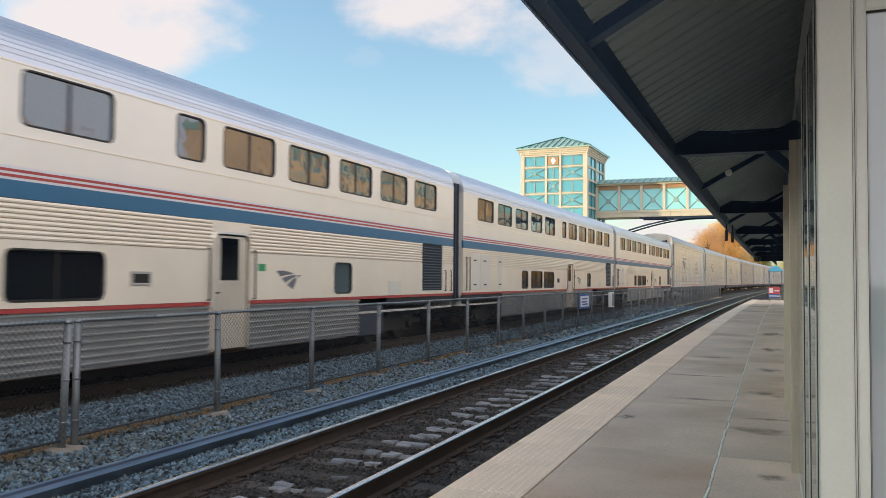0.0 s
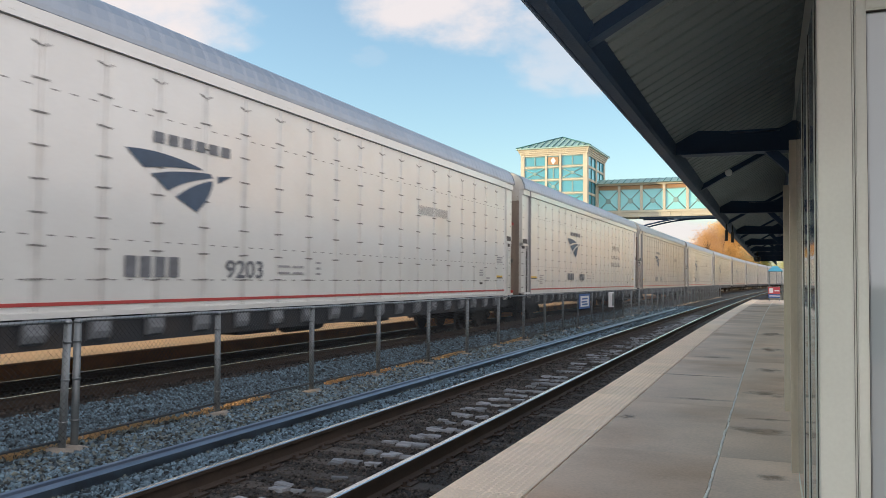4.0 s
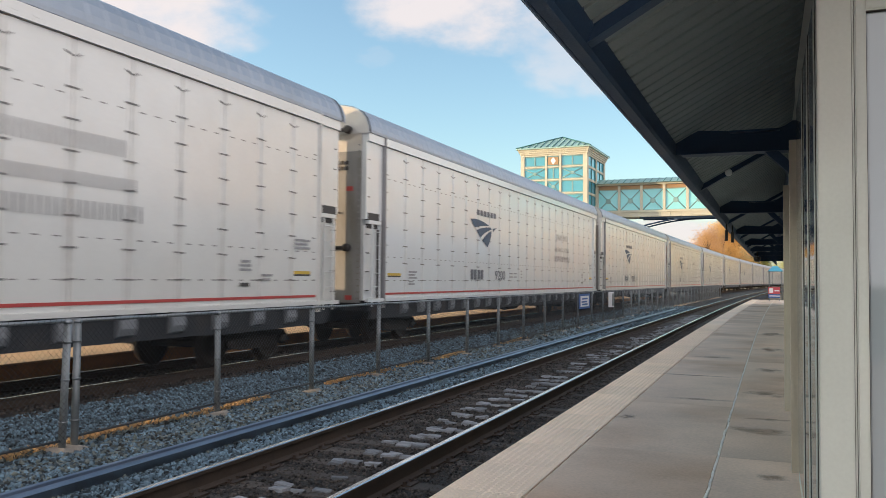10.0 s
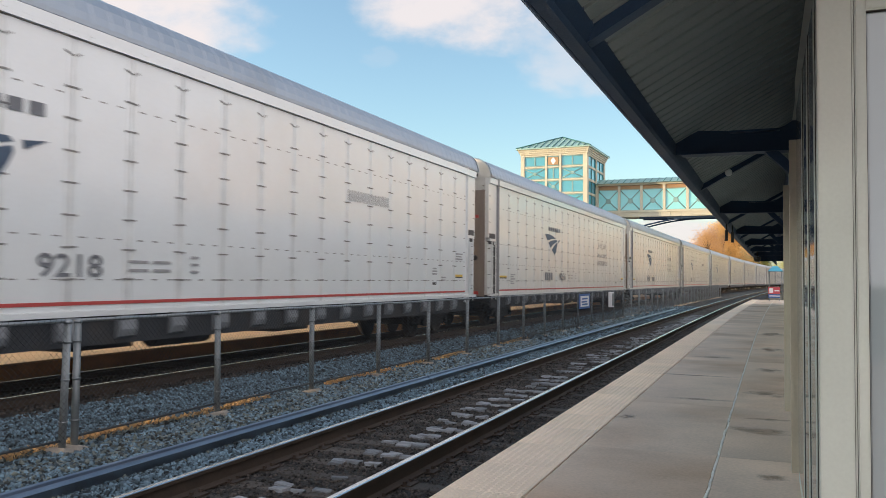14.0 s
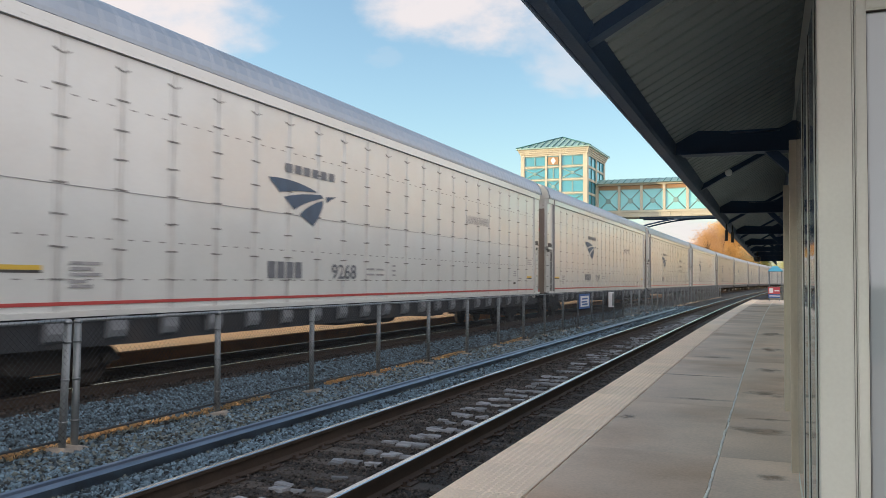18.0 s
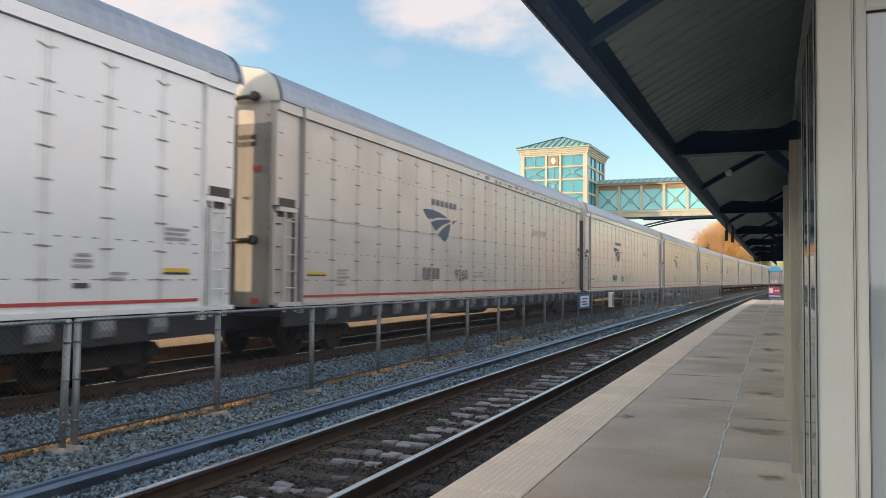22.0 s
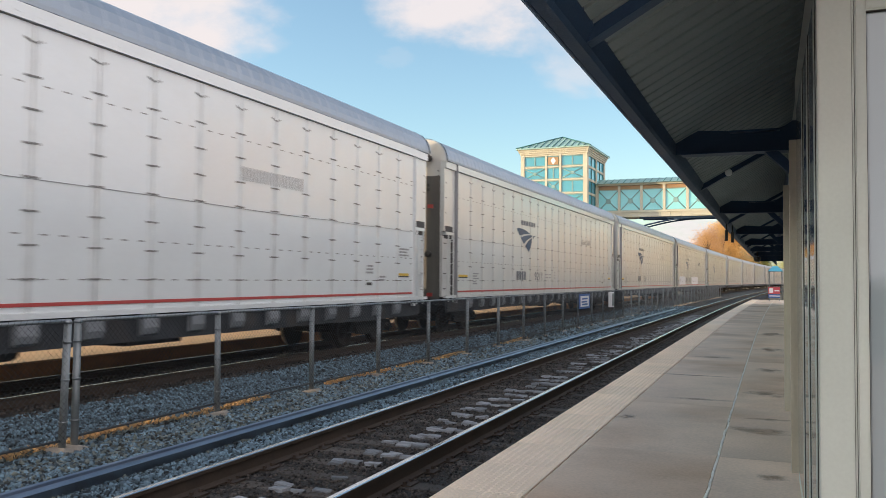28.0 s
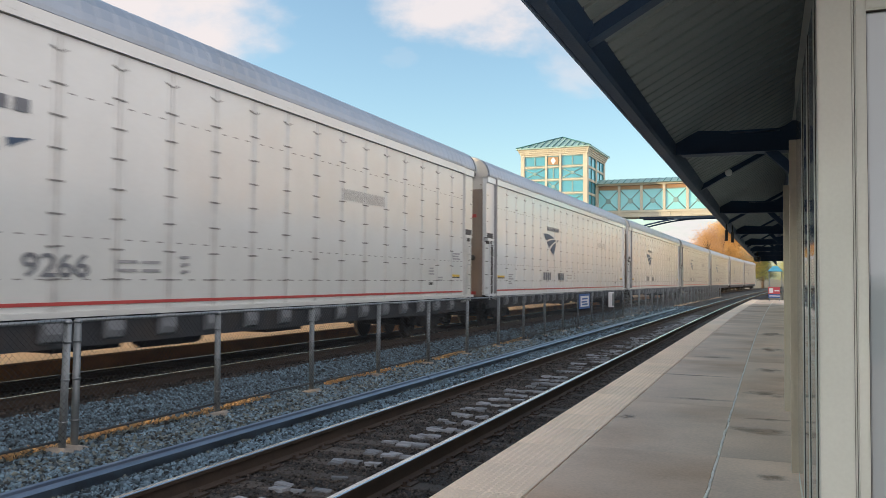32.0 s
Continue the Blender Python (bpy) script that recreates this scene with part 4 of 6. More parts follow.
def emblem_shape(bm, x, y0, z1, w, h):
    """Three tapering curved blades and a small loose tip, from the upper corner (y0, z1)."""
    def spot(p):
        return bm.verts.new((x, y0 + w * p[0], z1 - h * p[1]))
    for top, low in ((((0, 0), (0.30, -0.10), (0.67, 0.13)), ((0.15, 0.31), (0.36, 0.19), (0.68, 0.16))),
                     (((0.21, 0.40), (0.42, 0.24), (0.76, 0.20)), ((0.36, 0.68), (0.50, 0.44), (0.79, 0.28))),
                     (((0.43, 0.77), (0.58, 0.47), (0.78, 0.34)), ((0.63, 1.02), (0.75, 0.78), (0.79, 0.42)))):
        a, b = [spot(p) for p in curve3(*top)], [spot(p) for p in curve3(*low)]
        for i in range(8):
            bm.faces.new((a[i], a[i + 1], b[i + 1], b[i]))
    bm.faces.new([spot(p) for p in ((0.84, 0.23), (1.0, 0.18), (0.92, 0.28), (0.85, 0.38))])


def blocks(bm, x, y0, y1, z0, z1, count, fill=0.66):
    """Plain bars, one for each letter of writing that is not spelt out."""
    step = (y1 - y0) / count
    for i in range(count):
        box(bm, x, x + 0.003, y0 + step * i, y0 + step * (i + fill), z0, z1)


def numerals(text, x, y0, y1, z0, z1, parent):
    """Painted digits between two heights, on a side that faces +X."""
    cu = bpy.data.curves.new("car_number", "FONT")
    cu.body, cu.offset = text, 0.012
    tmp = new("car_number", cu)
    me = bpy.data.meshes.new_from_object(tmp.evaluated_get(bpy.context.evaluated_depsgraph_get()))
    bpy.data.objects.remove(tmp)
    co = np.empty(len(me.vertices) * 3)
    me.vertices.foreach_get("co", co)
    co = co.reshape(-1, 3)
    lo, hi = co.min(0), co.max(0)
    f = (co - lo) / np.maximum(hi - lo, 1e-6)
    out = np.stack([np.full(len(co), x), y0 + f[:, 0] * (y1 - y0), z0 + f[:, 1] * (z1 - z0)], 1)
    me.vertices.foreach_set("co", out.reshape(-1))
    me.materials.clear()
    me.materials.append(M["mark_soft"])
    ob = new("car_number", me)
    ob.parent = parent
    ob["label"] = "dark painted car number"
    return ob


def build_rack():
    """A closed car carrier; +X is the side towards the platform, z from the top of the rail."""
    car = thing("autorack_car", pose(0, 0, 0), "weathered white autorack car with grey roof and ribbed sides", "train car", "autorack cars of the train")
    H = RACK_HALF
    z0, z1 = 1.16, 5.18
    # body core behind the panels
    bm = bmesh.new()
    box(bm, -1.50, 1.475, -H + 0.91, H - 0.91, z0, 5.26)
    box(bm, -1.36, 1.36, -H + 0.02, -H + 0.91, z0, 5.3)
    box(bm, -1.36, 1.36, H - 0.91, H - 0.02, z0, 5.3)
    part("body", bm, M["rack_rib"], car)
    # roof with cross corrugation
    prof = [(1.56, 5.27), (1.565, 5.34), (1.54, 5.46), (1.47, 5.64), (1.34, 5.79), (1.10, 5.92), (0.6, 6.02), (0.0, 6.05)]
    prof = prof + [(-x, z) for x, z in prof[-2::-1]]
    bm = bmesh.new()
    y, prev = -H, None
    ys = []
    while y < H - 0.05:
        ys += [(y, 0.0), (y + 0.27, 0.0), (y + 0.30, -0.012), (y + 0.33, -0.012)]
        y += 0.36
    ys.append((H, 0.0))
    for y, dz in ys:
        ring = [bm.verts.new((x * (1 + dz * 0.5), y, z + dz)) for x, z in prof]
        if prev:
            for i in range(len(prof) - 1):
                f = bm.faces.new((prev[i], prev[i + 1], ring[i + 1], ring[i]))
        else:
            bm.faces.new(ring)
        prev = ring
    bm.faces.new(prev[::-1])
    roof = part("roof", bm, M["rack_roof"], car, "grey corrugated metal roof")
    bm = bmesh.new()
    box(bm, 1.50, 1.56, -H + 0.91, H - 0.91, 5.06, 5.26)
    for i in range(70):
        y = -H + 1.2 + i * (2 * H - 2.4) / 69
        box(bm, 1.56, 1.564, y - 0.05, y + 0.05, 5.13, 5.155)
    part("top_rail", bm, M["rack_white"], car)
    for s in (-1, 1):
        bm = bmesh.new()
        ring0 = [bm.verts.new((x * 1.004, s * H - s * 0.05, z + 0.006)) for x, z in prof]
        ring1 = [bm.verts.new((x * 1.004, s * H + s * 0.02, z + 0.006)) for x, z in prof]
        for i in range(len(prof) - 1):
            bm.faces.new((ring0[i], ring0[i + 1], ring1[i + 1], ring1[i]))
        part("roof_edge", bm, M["sill"], roof)
        # pale arched end sheet under the roof
        bm = bmesh.new()
        vs = [bm.verts.new((x * 0.985, s * (H + 0.012), z - 0.02)) for x, z in prof]
        bm.faces.new(vs)
        part("end_arch", bm, M["rack_arch"], car)
    # side panels between the ribs
    edges = [-H + 0.91] + RIBS + [H - 0.91]
    bm = bmesh.new()
    w = 1.1342 / 2 - 0.086
    box(bm, 1.474, 1.502, -w, w, z0 + 0.02, 5.045)
    pm = mesh_of("panel", bm, M["rack_white"])
    for a, b in zip(edges, edges[1:]):
        if abs((b - a) - 1.1342) < 0.02:
            piece("panel", pm, car, pose(0, (a + b) / 2, 0))
        else:
            bm = bmesh.new()
            box(bm, 1.474, 1.502, a + (0.02 if a < -12 else 0.086), b - (0.02 if b > 12 else 0.086), z0 + 0.02, 5.045)
            part("panel", bm, M["rack_white"], car)
    bm = bmesh.new()
    box(bm, 1.476, 1.503, -H + 0.92, H - 0.92, 5.046, 5.059)
    part("eave_seam", bm, M["rack_seam"], car)
    # each rib: two rolled panel edges that meet in a dark seam
    bm = bmesh.new()
    half = [(1.480, 0.086), (1.501, 0.084), (1.509, 0.072), (1.511, 0.055), (1.508, 0.038), (1.507, 0.028), (1.5085, 0.020), (1.490, 0.011)]
    prism(bm, half + [(x, -y) for x, y in half[::-1]], 0.94, 5.04, Matrix(((1, 0, 0, 0), (0, 0, 1, 0), (0, 1, 0, 0), (0, 0, 0, 1))))
    rm = mesh_of("rib", bm, M["rack_rib"])
    bm = bmesh.new()
    prism(bm, [(1.441, 1.12), (1.53, 1.12), (1.545, 0.90), (1.51, 0.80), (1.441, 0.76)], -0.17, 0.17)
    tm = mesh_of("sill_bracket", bm, M["bracket"])
    for y in RIBS:
        piece("rib", rm, car, pose(0, y, 0))
        piece("sill_bracket", tm, car, pose(0, y, 0))
    rng = random.Random(5)
    # slots: short dark dashes on and between the ribs
    bm = bmesh.new()
    rows = [4.354 - 0.4505 * k for k in range(7)]
    for y in RIBS:
        for z in rows:
            for q in (-1, 1):
                e = rng.uniform(-0.02, 0.02)
                box(bm, 1.503, 1.5175, y + q * 0.068 - 0.056, y + q * 0.068 + 0.056, z - 0.014 + e * 0.3, z + 0.014 + e * 0.3)
        for q in (-1, 1):
            prism(bm, [(q * 0.015, 4.79), (q * 0.14, 4.835), (q * 0.14, 4.858), (q * 0.015, 4.812)], 1.503, 1.5175, Matrix.Translation((0, y, 0)) @ SIDEWAYS)
    for z in rows:
        for y in (-H + 1.09, H - 1.09):
            box(bm, 1.5025, 1.506, y - 0.06, y + 0.06, z - 0.012, z + 0.012)
    for a, b in zip(edges, edges[1:]):
        for z in (4.25, 2.25, 1.648):
            for f in (0.21, 0.5, 0.81):
                y = a + (b - a) * f
                box(bm, 1.5025, 1.5045, y - 0.055, y + 0.055, z - 0.010, z + 0.010)
    tagged(part("slot", bm, M["rack_slot"], car, "short dark slots in rows"), kind="stuff")
    # stripes and sill
    bm = bmesh.new()
    box(bm, 1.5025, 1.514, -H + 1.0, H - 1.0, 1.285, 1.335)
    part("red_stripe", bm, M["red"], car, "thin red stripe")
    bm = bmesh.new()
    box(bm, 1.44, 1.545, -H + 0.05, H - 0.05, 1.12, 1.20)
    part("side_sill", bm, M["rack_white"], car)
    bm = bmesh.new()
    box(bm, -1.42, 1.42, -H + 0.3, H - 0.3, 0.90, 1.13)
    prism(bm, [(-H + 0.4, 1.13), (-H + 0.4, 0.70), (-9.4, 0.66), (-8.4, 0.69), (8.4, 0.69), (9.4, 0.66), (H - 0.4, 0.70), (H - 0.4, 1.13)], 1.36, 1.44, Matrix(((0, 1, 0, 0), (1, 0, 0, 0), (0, 0, 1, 0), (0, 0, 0, 1))))
    box(bm, -0.35, 0.35, -H - 0.2, H + 0.2, 0.62, 0.95)
    for y in (-3.0, 2.2):
        box(bm, 0.5, 1.2, y, y + 1.3, 0.60, 0.92)
    tube(bm, (0.9, -1.0, 0.72), (0.9, 0.4, 0.72), 0.2)
    part("underframe", bm, M["sill"], car)
    # corner sections with ladders, both ends
    for s in (-1, 1):
        e, q = s * (H - 0.02), s * (H - 0.91)
        lo, hi = min(e, q), max(e, q)
        bm = bmesh.new()
        box(bm, 1.36, 1.47, lo, hi, 3.15, 5.06)
        box(bm, 1.36, 1.53, lo + 0.01, hi - 0.01, 5.062, 5.268)
        part("corner_sheet", bm, M["rack_white"], car)
        bm = bmesh.new()
        box(bm, 1.36, 1.42, lo, hi, z0, 3.0)
        part("corner_sheet", bm, M["rack_rib"], car)
        bm = bmesh.new()
        box(bm, 1.42, 1.565, q - 0.05, q + 0.05, z0 - 0.2, 5.30)
        bmesh.ops.bevel(bm, geom=[g for g in bm.edges if g.calc_length() > 2], offset=0.03, segments=2, affect="EDGES")
        part("corner_bar", bm, M["bar_grey"] if s < 0 else M["rack_rib"], car, "grey steel corner bar")
        bm = bmesh.new()
        for y in (q + s * 0.22, q + s * 0.62):
            box(bm, 1.50, 1.53, y - 0.02, y + 0.02, 1.0, 3.05)
        for i in range(6):
            z = 1.15 + 0.34 * i
            tube(bm, (1.515, q + s * 0.2, z), (1.515, q + s * 0.64, z), 0.014, n=6)
        part("ladder", bm, M["rack_white"], car)
        bm = bmesh.new()
        box(bm, 1.40, 1.50, q + s * 0.45 - 0.33, q + s * 0.45 + 0.33, 3.04, 3.13)
        part("latch_bar", bm, M["rack_white"], car)
        # black blocks draw the darkness inside the latch opening
        bm = bmesh.new()
        box(bm, 1.38, 1.476, q + s * 0.5 - 0.30, q + s * 0.5 + 0.30, 3.132, 3.31)
        box(bm, 1.38, 1.45, q + s * 0.5 - 0.26, q + s * 0.5 + 0.26, 2.93, 3.035)
        part("latch_pocket", bm, M["rack_dark"], car, "latch pocket with its darkness drawn black")
        bm = bmesh.new()
        for i in range(8):
            z = 1.4 + 0.46 * i
            box(bm, 1.421, 1.474, e - s * 0.14 - 0.05, e - s * 0.14 + 0.05, z - 0.012, z + 0.012)
        tagged(part("bolt", bm, M["rack_dark"], car), kind="stuff")
        # shade of the ladder's recess, drawn as a dark strip on the sheet
        bm = bmesh.new()
        box(bm, 1.421, 1.436, q + s * 0.14 - 0.08, q + s * 0.14 + 0.08, 1.2, 2.92)
        part("ladder_recess", bm, M["rack_dark"], car)
        # end door: stained leaves, pale head, post, cross ribs and levers
        bm = bmesh.new()
        box(bm, -1.34, 1.34, e - 0.02, e + 0.02 + s * 0.03, 1.1, 4.82)
        d = part("end_door", bm, DOOR["brown"], car, "stained end door")
        bm = bmesh.new()
        box(bm, -1.34, 1.34, e - 0.02, e + 0.02 + s * 0.028, 4.822, 5.27)
        part("door_head", bm, M["rack_arch"], d, "pale painted door head")
        bm = bmesh.new()
        box(bm, 0.26, 0.40, e + s * 0.055 - 0.04, e + s * 0.055 + 0.04, 1.1, 5.2)
        part("door_post", bm, DOOR["brown"], d)
        for k in range(11):
            bm = bmesh.new()
            z = 1.25 + 0.32 * k
            box(bm, -1.3, 0.255, e + s * 0.045 - 0.025, e + s * 0.045 + 0.025, z, z + 0.06)
            part("door_rib", bm, DOOR["brown"], d)
        bm = bmesh.new()
        for k in range(26):
            z = 1.2 + 0.15 * k
            box(bm, 1.27, 1.31, e + s * 0.05 - 0.018, e + s * 0.05 + 0.018, z, z + 0.03)
        tagged(part("door_rivet", bm, DOOR["brown"], d), kind="stuff")
        for z in (2.43, 5.33):
            bm = bmesh.new()
            tube(bm, (0.42, e + s * 0.13, z), (1.02, e + s * 0.13, z + 0.02), 0.045, n=8)
            disc(bm, (1.0, e + s * 0.06, z + 0.02), (0, s, 0), [(0.10, 0.0), (0.10, 0.11), (0.06, 0.13)], 10)
            part("door_lever", bm, M["lever"], d, "dark locking lever")
        for z in (3.84, 1.17):
            bm = bmesh.new()
            box(bm, 0.95, 1.13, e + s * 0.056 - 0.01, e + s * 0.056 + 0.01, z, z + 0.11)
            part("reflector", bm, M["red"], d, "small red reflector")
        bm = bmesh.new()
        for z, c in ((4.50, 4), (4.36, 4)):
            for k in range(c):
                box(bm, 0.52 + 0.13 * k, 0.61 + 0.13 * k, e + s * 0.052 - 0.004, e + s * 0.052 + 0.004, z, z + 0.09)
        box(bm, 0.70, 0.80, e + s * 0.052 - 0.004, e + s * 0.052 + 0.004, 3.28, 3.33)
        tagged(part("door_lettering", bm, M["lever"], d, "dark bars of small lettering"), kind="stuff")
        bm = bmesh.new()
        box(bm, -0.12, 0.12, min(e, e + s * 0.68), max(e, e + s * 0.68), 0.72, 0.98)
        part("coupler", bm, M["truck"], car)
        bogie(car, s * (H - 2.6))
    # markings
    bm = bmesh.new()
    emblem_shape(bm, 1.5185, -6.27, 3.67, 2.61, 0.85)
    part("emblem", bm, M["mark"], car, "dark blue three-bladed emblem")
    bm = bmesh.new()
    blocks(bm, 1.5165, -5.68, -3.64, 3.84, 4.02, 6, 0.7)
    blocks(bm, 1.5165, -6.24, -4.96, 1.69, 2.02, 4, 0.74)
    tagged(part("lettering", bm, M["mark_soft"], car, "dark bars of lettering"), kind="stuff")
    bm = bmesh.new()
    blocks(bm, 1.5145, 4.67, 6.87, 3.50, 3.76, 20, 0.24)
    for y, z, w in ((-2.15, 1.90, 0.42), (-1.63, 1.90, 0.40), (-2.15, 1.77, 0.42), (-1.63, 1.77, 0.40), (-0.73, 2.00, 0.2), (-0.73, 1.88, 0.2), (-0.73, 1.76, 0.2),
                    (-11.0, 1.86, 0.55), (-11.0, 1.78, 0.4), (-11.0, 1.70, 0.55), (-11.0, 1.60, 0.3), (-11.0, 1.53, 0.4), (11.55, 2.46, 0.6), (11.55, 2.38, 0.5), (11.55, 2.30, 0.6),
                    (9.75, 1.98, 0.28), (9.70, 1.90, 0.36), (9.70, 1.82, 0.36), (10.40, 1.72, 0.36), (10.40, 1.64, 0.3)):
        box(bm, 1.5145, 1.5165, y, y + w, z, z + 0.045)
    tagged(part("small_lettering", bm, M["mark_faint"], car, "faded bars of small lettering"), kind="stuff")
    bm = bmesh.new()
    box(bm, 1.512, 1.517, 9.72, 10.0, 1.53, 1.60)
    part("stencil", bm, M["rack_dark"], car)
    for y, w in ((-12.25, 0.78), (11.52, 0.66)):
        bm = bmesh.new()
        box(bm, 1.5045, 1.509, y, y + w, 1.775, 1.84)
        pl = part("placard", bm, M["yellow"], car, "yellow and black placard")
        bm = bmesh.new()
        box(bm, 1.5045, 1.508, y, y + w, 1.735, 1.773)
        part("placard_edge", bm, M["rack_dark"], pl)
    return car


def build_coach():
    """A two-deck sleeping or lounge coach; +X towards the platform."""
    car = thing("passenger_coach", pose(0, 0, 0), "silver two-deck passenger coach with red and blue bands", "train car", "passenger coaches of the train")
    H = COACH / 2 - 0.42
    wins = [(-11.2, 1.57), (-9.12, 1.57), (-7.03, 1.57), (-4.95, 1.57), (-2.87, 1.57), (0.09, 0.69), (1.31, 1.58), (3.42, 1.57), (5.49, 1.55), (7.56, 1.55), (9.62, 1.53)]
    lows = [(-6.2, 0.78), (-4.95, 1.64), (-3.05, 1.64), (5.31, 0.77)]
    top, bot = 4.39, 3.68
    # wall in strips, with real openings
    bm = bmesh.new()

    def strip(z0, z1, openings, x0=1.50, x1=1.55):
        y = -H
        for a, w in openings:
            if a > y:
                box(bm, x0, x1, y, a, z0, z1)
            y = a + w
        box(bm, x0, x1, y, H, z0, z1)
    strip(2.97 + 0.14, bot, [])
    strip(bot, top, wins)
    strip(top, 4.47, [])
    part("side_wall", bm, M["coach"], car, "smooth silver side")
    bm = bmesh.new()
    door = [(1.03, 1.11)]
    strip(1.27, 1.37, door)
    strip(1.37, 2.03, [lows[0], lows[1], lows[2], (1.03, 1.11), lows[3], (10.18, 1.47)])
    strip(2.03, 2.16, door + [(10.18, 1.47)])
    part("lower_wall", bm, M["coach_low"], car, "stainless lower side with a warm reflection tint")
    bm = bmesh.new()
    # unseen far side is drawn extra low to block sun under the coach
    box(bm, -1.55, -1.50, -H, H, 0.12, 4.47)
    box(bm, -1.5, 1.49, -H, -H + 0.05, 0.9, 4.6)
    box(bm, -1.5, 1.49, H - 0.05, H, 0.9, 4.6)
    box(bm, -1.5, 1.5, -H, H, 0.85, 0.9)
    box(bm, -1.5, 1.5, -H, H, 2.55, 2.62)
    part("shell", bm, M["coach"], car)
    # bands
    bm = bmesh.new()
    box(bm, 1.50, 1.551, -H, H, 2.70, 2.93)
    part("blue_band", bm, M["blue"], car, "blue band")
    bm = bmesh.new()
    box(bm, 1.50, 1.549, -H, H, 2.93, 3.11)
    part("white_band", bm, M["placard"], car)
    for z in (2.965, 3.035):
        bm = bmesh.new()
        box(bm, 1.549, 1.552, -H, H, z, z + 0.038)
        part("red_line", bm, M["red"], car, "thin red line")
    for a, b in ((-H, 1.01), (2.16, H)):
        bm = bmesh.new()
        box(bm, 1.50, 1.553, a, b, 1.205, 1.265)
        part("red_line", bm, M["red"], car, "thin red line")

    def ribs(name, z0, z1, n, a, b):
        prof = [(1.50, z0)]
        h = (z1 - z0) / n
        for i in range(n):
            z = z0 + i * h
            if "skirt" in name:
                prof += [(1.522, z), (1.526, z + h * 0.56), (1.560, z + h * 0.62), (1.562, z + h * 0.84), (1.522, z + h * 0.90)]
            else:
                prof += [(1.503, z), (1.503, z + h * 0.2), (1.549, z + h * 0.2), (1.555, z + h * 0.55), (1.551, z + h)]
        prof += [(1.52, z1), (1.50, z1)]
        bm = bmesh.new()
        prism(bm, prof, a, b)
        part(name, bm, M["skirt"] if "skirt" in name else M["coach_ridge"], car, "horizontal stainless ribs")
    for a, b in ((-H, 1.03), (2.14, 10.17), (11.66, H)):
        ribs("upper_ribs", 2.16, 2.69, 8, a, b)
    for a, b in ((-8.6, 1.03), (2.14, 6.5)):
        ribs("skirt_ribs", 0.36, 1.20, 8, a, b)
    bm = bmesh.new()
    for a, b in ((-H, -8.6), (8.0, H)):
        box(bm, 1.2, 1.53, a, b, 1.02, 1.20)
    box(bm, -1.2, 1.2, -8.2, 7.8, 0.42, 0.88)
    box(bm, -0.3, 0.3, -H - 0.3, H + 0.3, 0.6, 0.9)
    part("underframe", bm, M["sill"], car)
    bm = bmesh.new()
    box(bm, 0.9, 1.47, 6.56, 7.95, 0.30, 1.02)
    bmesh.ops.bevel(bm, geom=bm.edges[:], offset=0.03, segments=1, affect="EDGES")
    part("equipment_case", bm, M["louvre"], car, "dark blue-grey equipment case")
    # roof: fluted curve
    prof = [(1.555, 4.47)]
    for i in range(1, 17):
        a = i / 16
        x = 1.55 * math.cos(a * math.pi / 2) ** 0.45
        z = 4.50 + 0.74 * math.sin(a * math.pi / 2)
        prof += [(x, z - 0.02), (x - 0.012, z)]
    prof = prof + [(-x, z) for x, z in prof[::-1]]
    bm = bmesh.new()
    vs = prism(bm, prof + [(-1.5, 4.45), (1.5, 4.45)], -H, H)
    part("roof", bm, M["coach_roof"], car, "fluted stainless steel roof")
    bm = bmesh.new()
    for z in (3.50, 4.452):
        box(bm, 1.55, 1.558, -H, H, z, z + 0.02)
    part("trim_line", bm, M["coach_ridge"], car)
    # windows
    def window(a, w, z0, z1, split=True):
        bm = bmesh.new()
        box(bm, 1.515, 1.522, a - 0.01, a + w + 0.01, z0 - 0.01, z1 + 0.01)
        g = part("window_pane", bm, M["coach_glass"] if z0 > 3 or a > 5 else M["low_glass"], car, "dark tinted glass")
        bm = bmesh.new()
        t, r = 0.032, 0.10
        def ring(o, x):
            vs = []
            for cy, cz, q in ((a + w - r, z1 - r, 0), (a + r, z1 - r, 1), (a + r, z0 + r, 2), (a + w - r, z0 + r, 3)):
                for k in range(5):
                    g = (q + k / 4) * math.pi / 2
                    vs.append(bm.verts.new((x, cy + (r + o) * math.cos(g), cz + (r + o) * math.sin(g))))
            return vs
        rings = [ring(0.026, 1.549), ring(0.022, 1.556), ring(0.0, 1.556), ring(-0.012, 1.523)]
        # silver corner fillets hide behind the rim's outer edge
        for p, q in zip(rings, rings[1:]):
            for k in range(20):
                bm.faces.new((p[k], p[(k + 1) % 20], q[(k + 1) % 20], q[k]))
        c4 = [bm.verts.new((1.5232, y, z)) for y, z in ((a + w + 0.01, z1 + 0.01), (a - 0.01, z1 + 0.01), (a - 0.01, z0 - 0.01), (a + w + 0.01, z0 - 0.01))]
        for q in range(4):
            for k in range(4):
                bm.faces.new((c4[q], rings[3][q * 5 + k], rings[3][q * 5 + k + 1]))
        if split and w > 1:
            box(bm, 1.523, 1.535, a + w / 2 - 0.02, a + w / 2 + 0.02, z0, z1)
        part("window_rim", bm, M["gasket"], g, "black rubber rim")
    for a, w in wins:
        window(a, w, bot, top)
    for a, w in lows:
        window(a, w, 1.37, 2.03)
    # a black sheet stands for the dim interior behind the glass
    bm = bmesh.new()
    box(bm, 1.25, 1.27, -H + 0.2, H - 0.2, 1.0, 4.4)
    part("inner_wall", bm, M["sill"], car)
    # entrance door
    bm = bmesh.new()
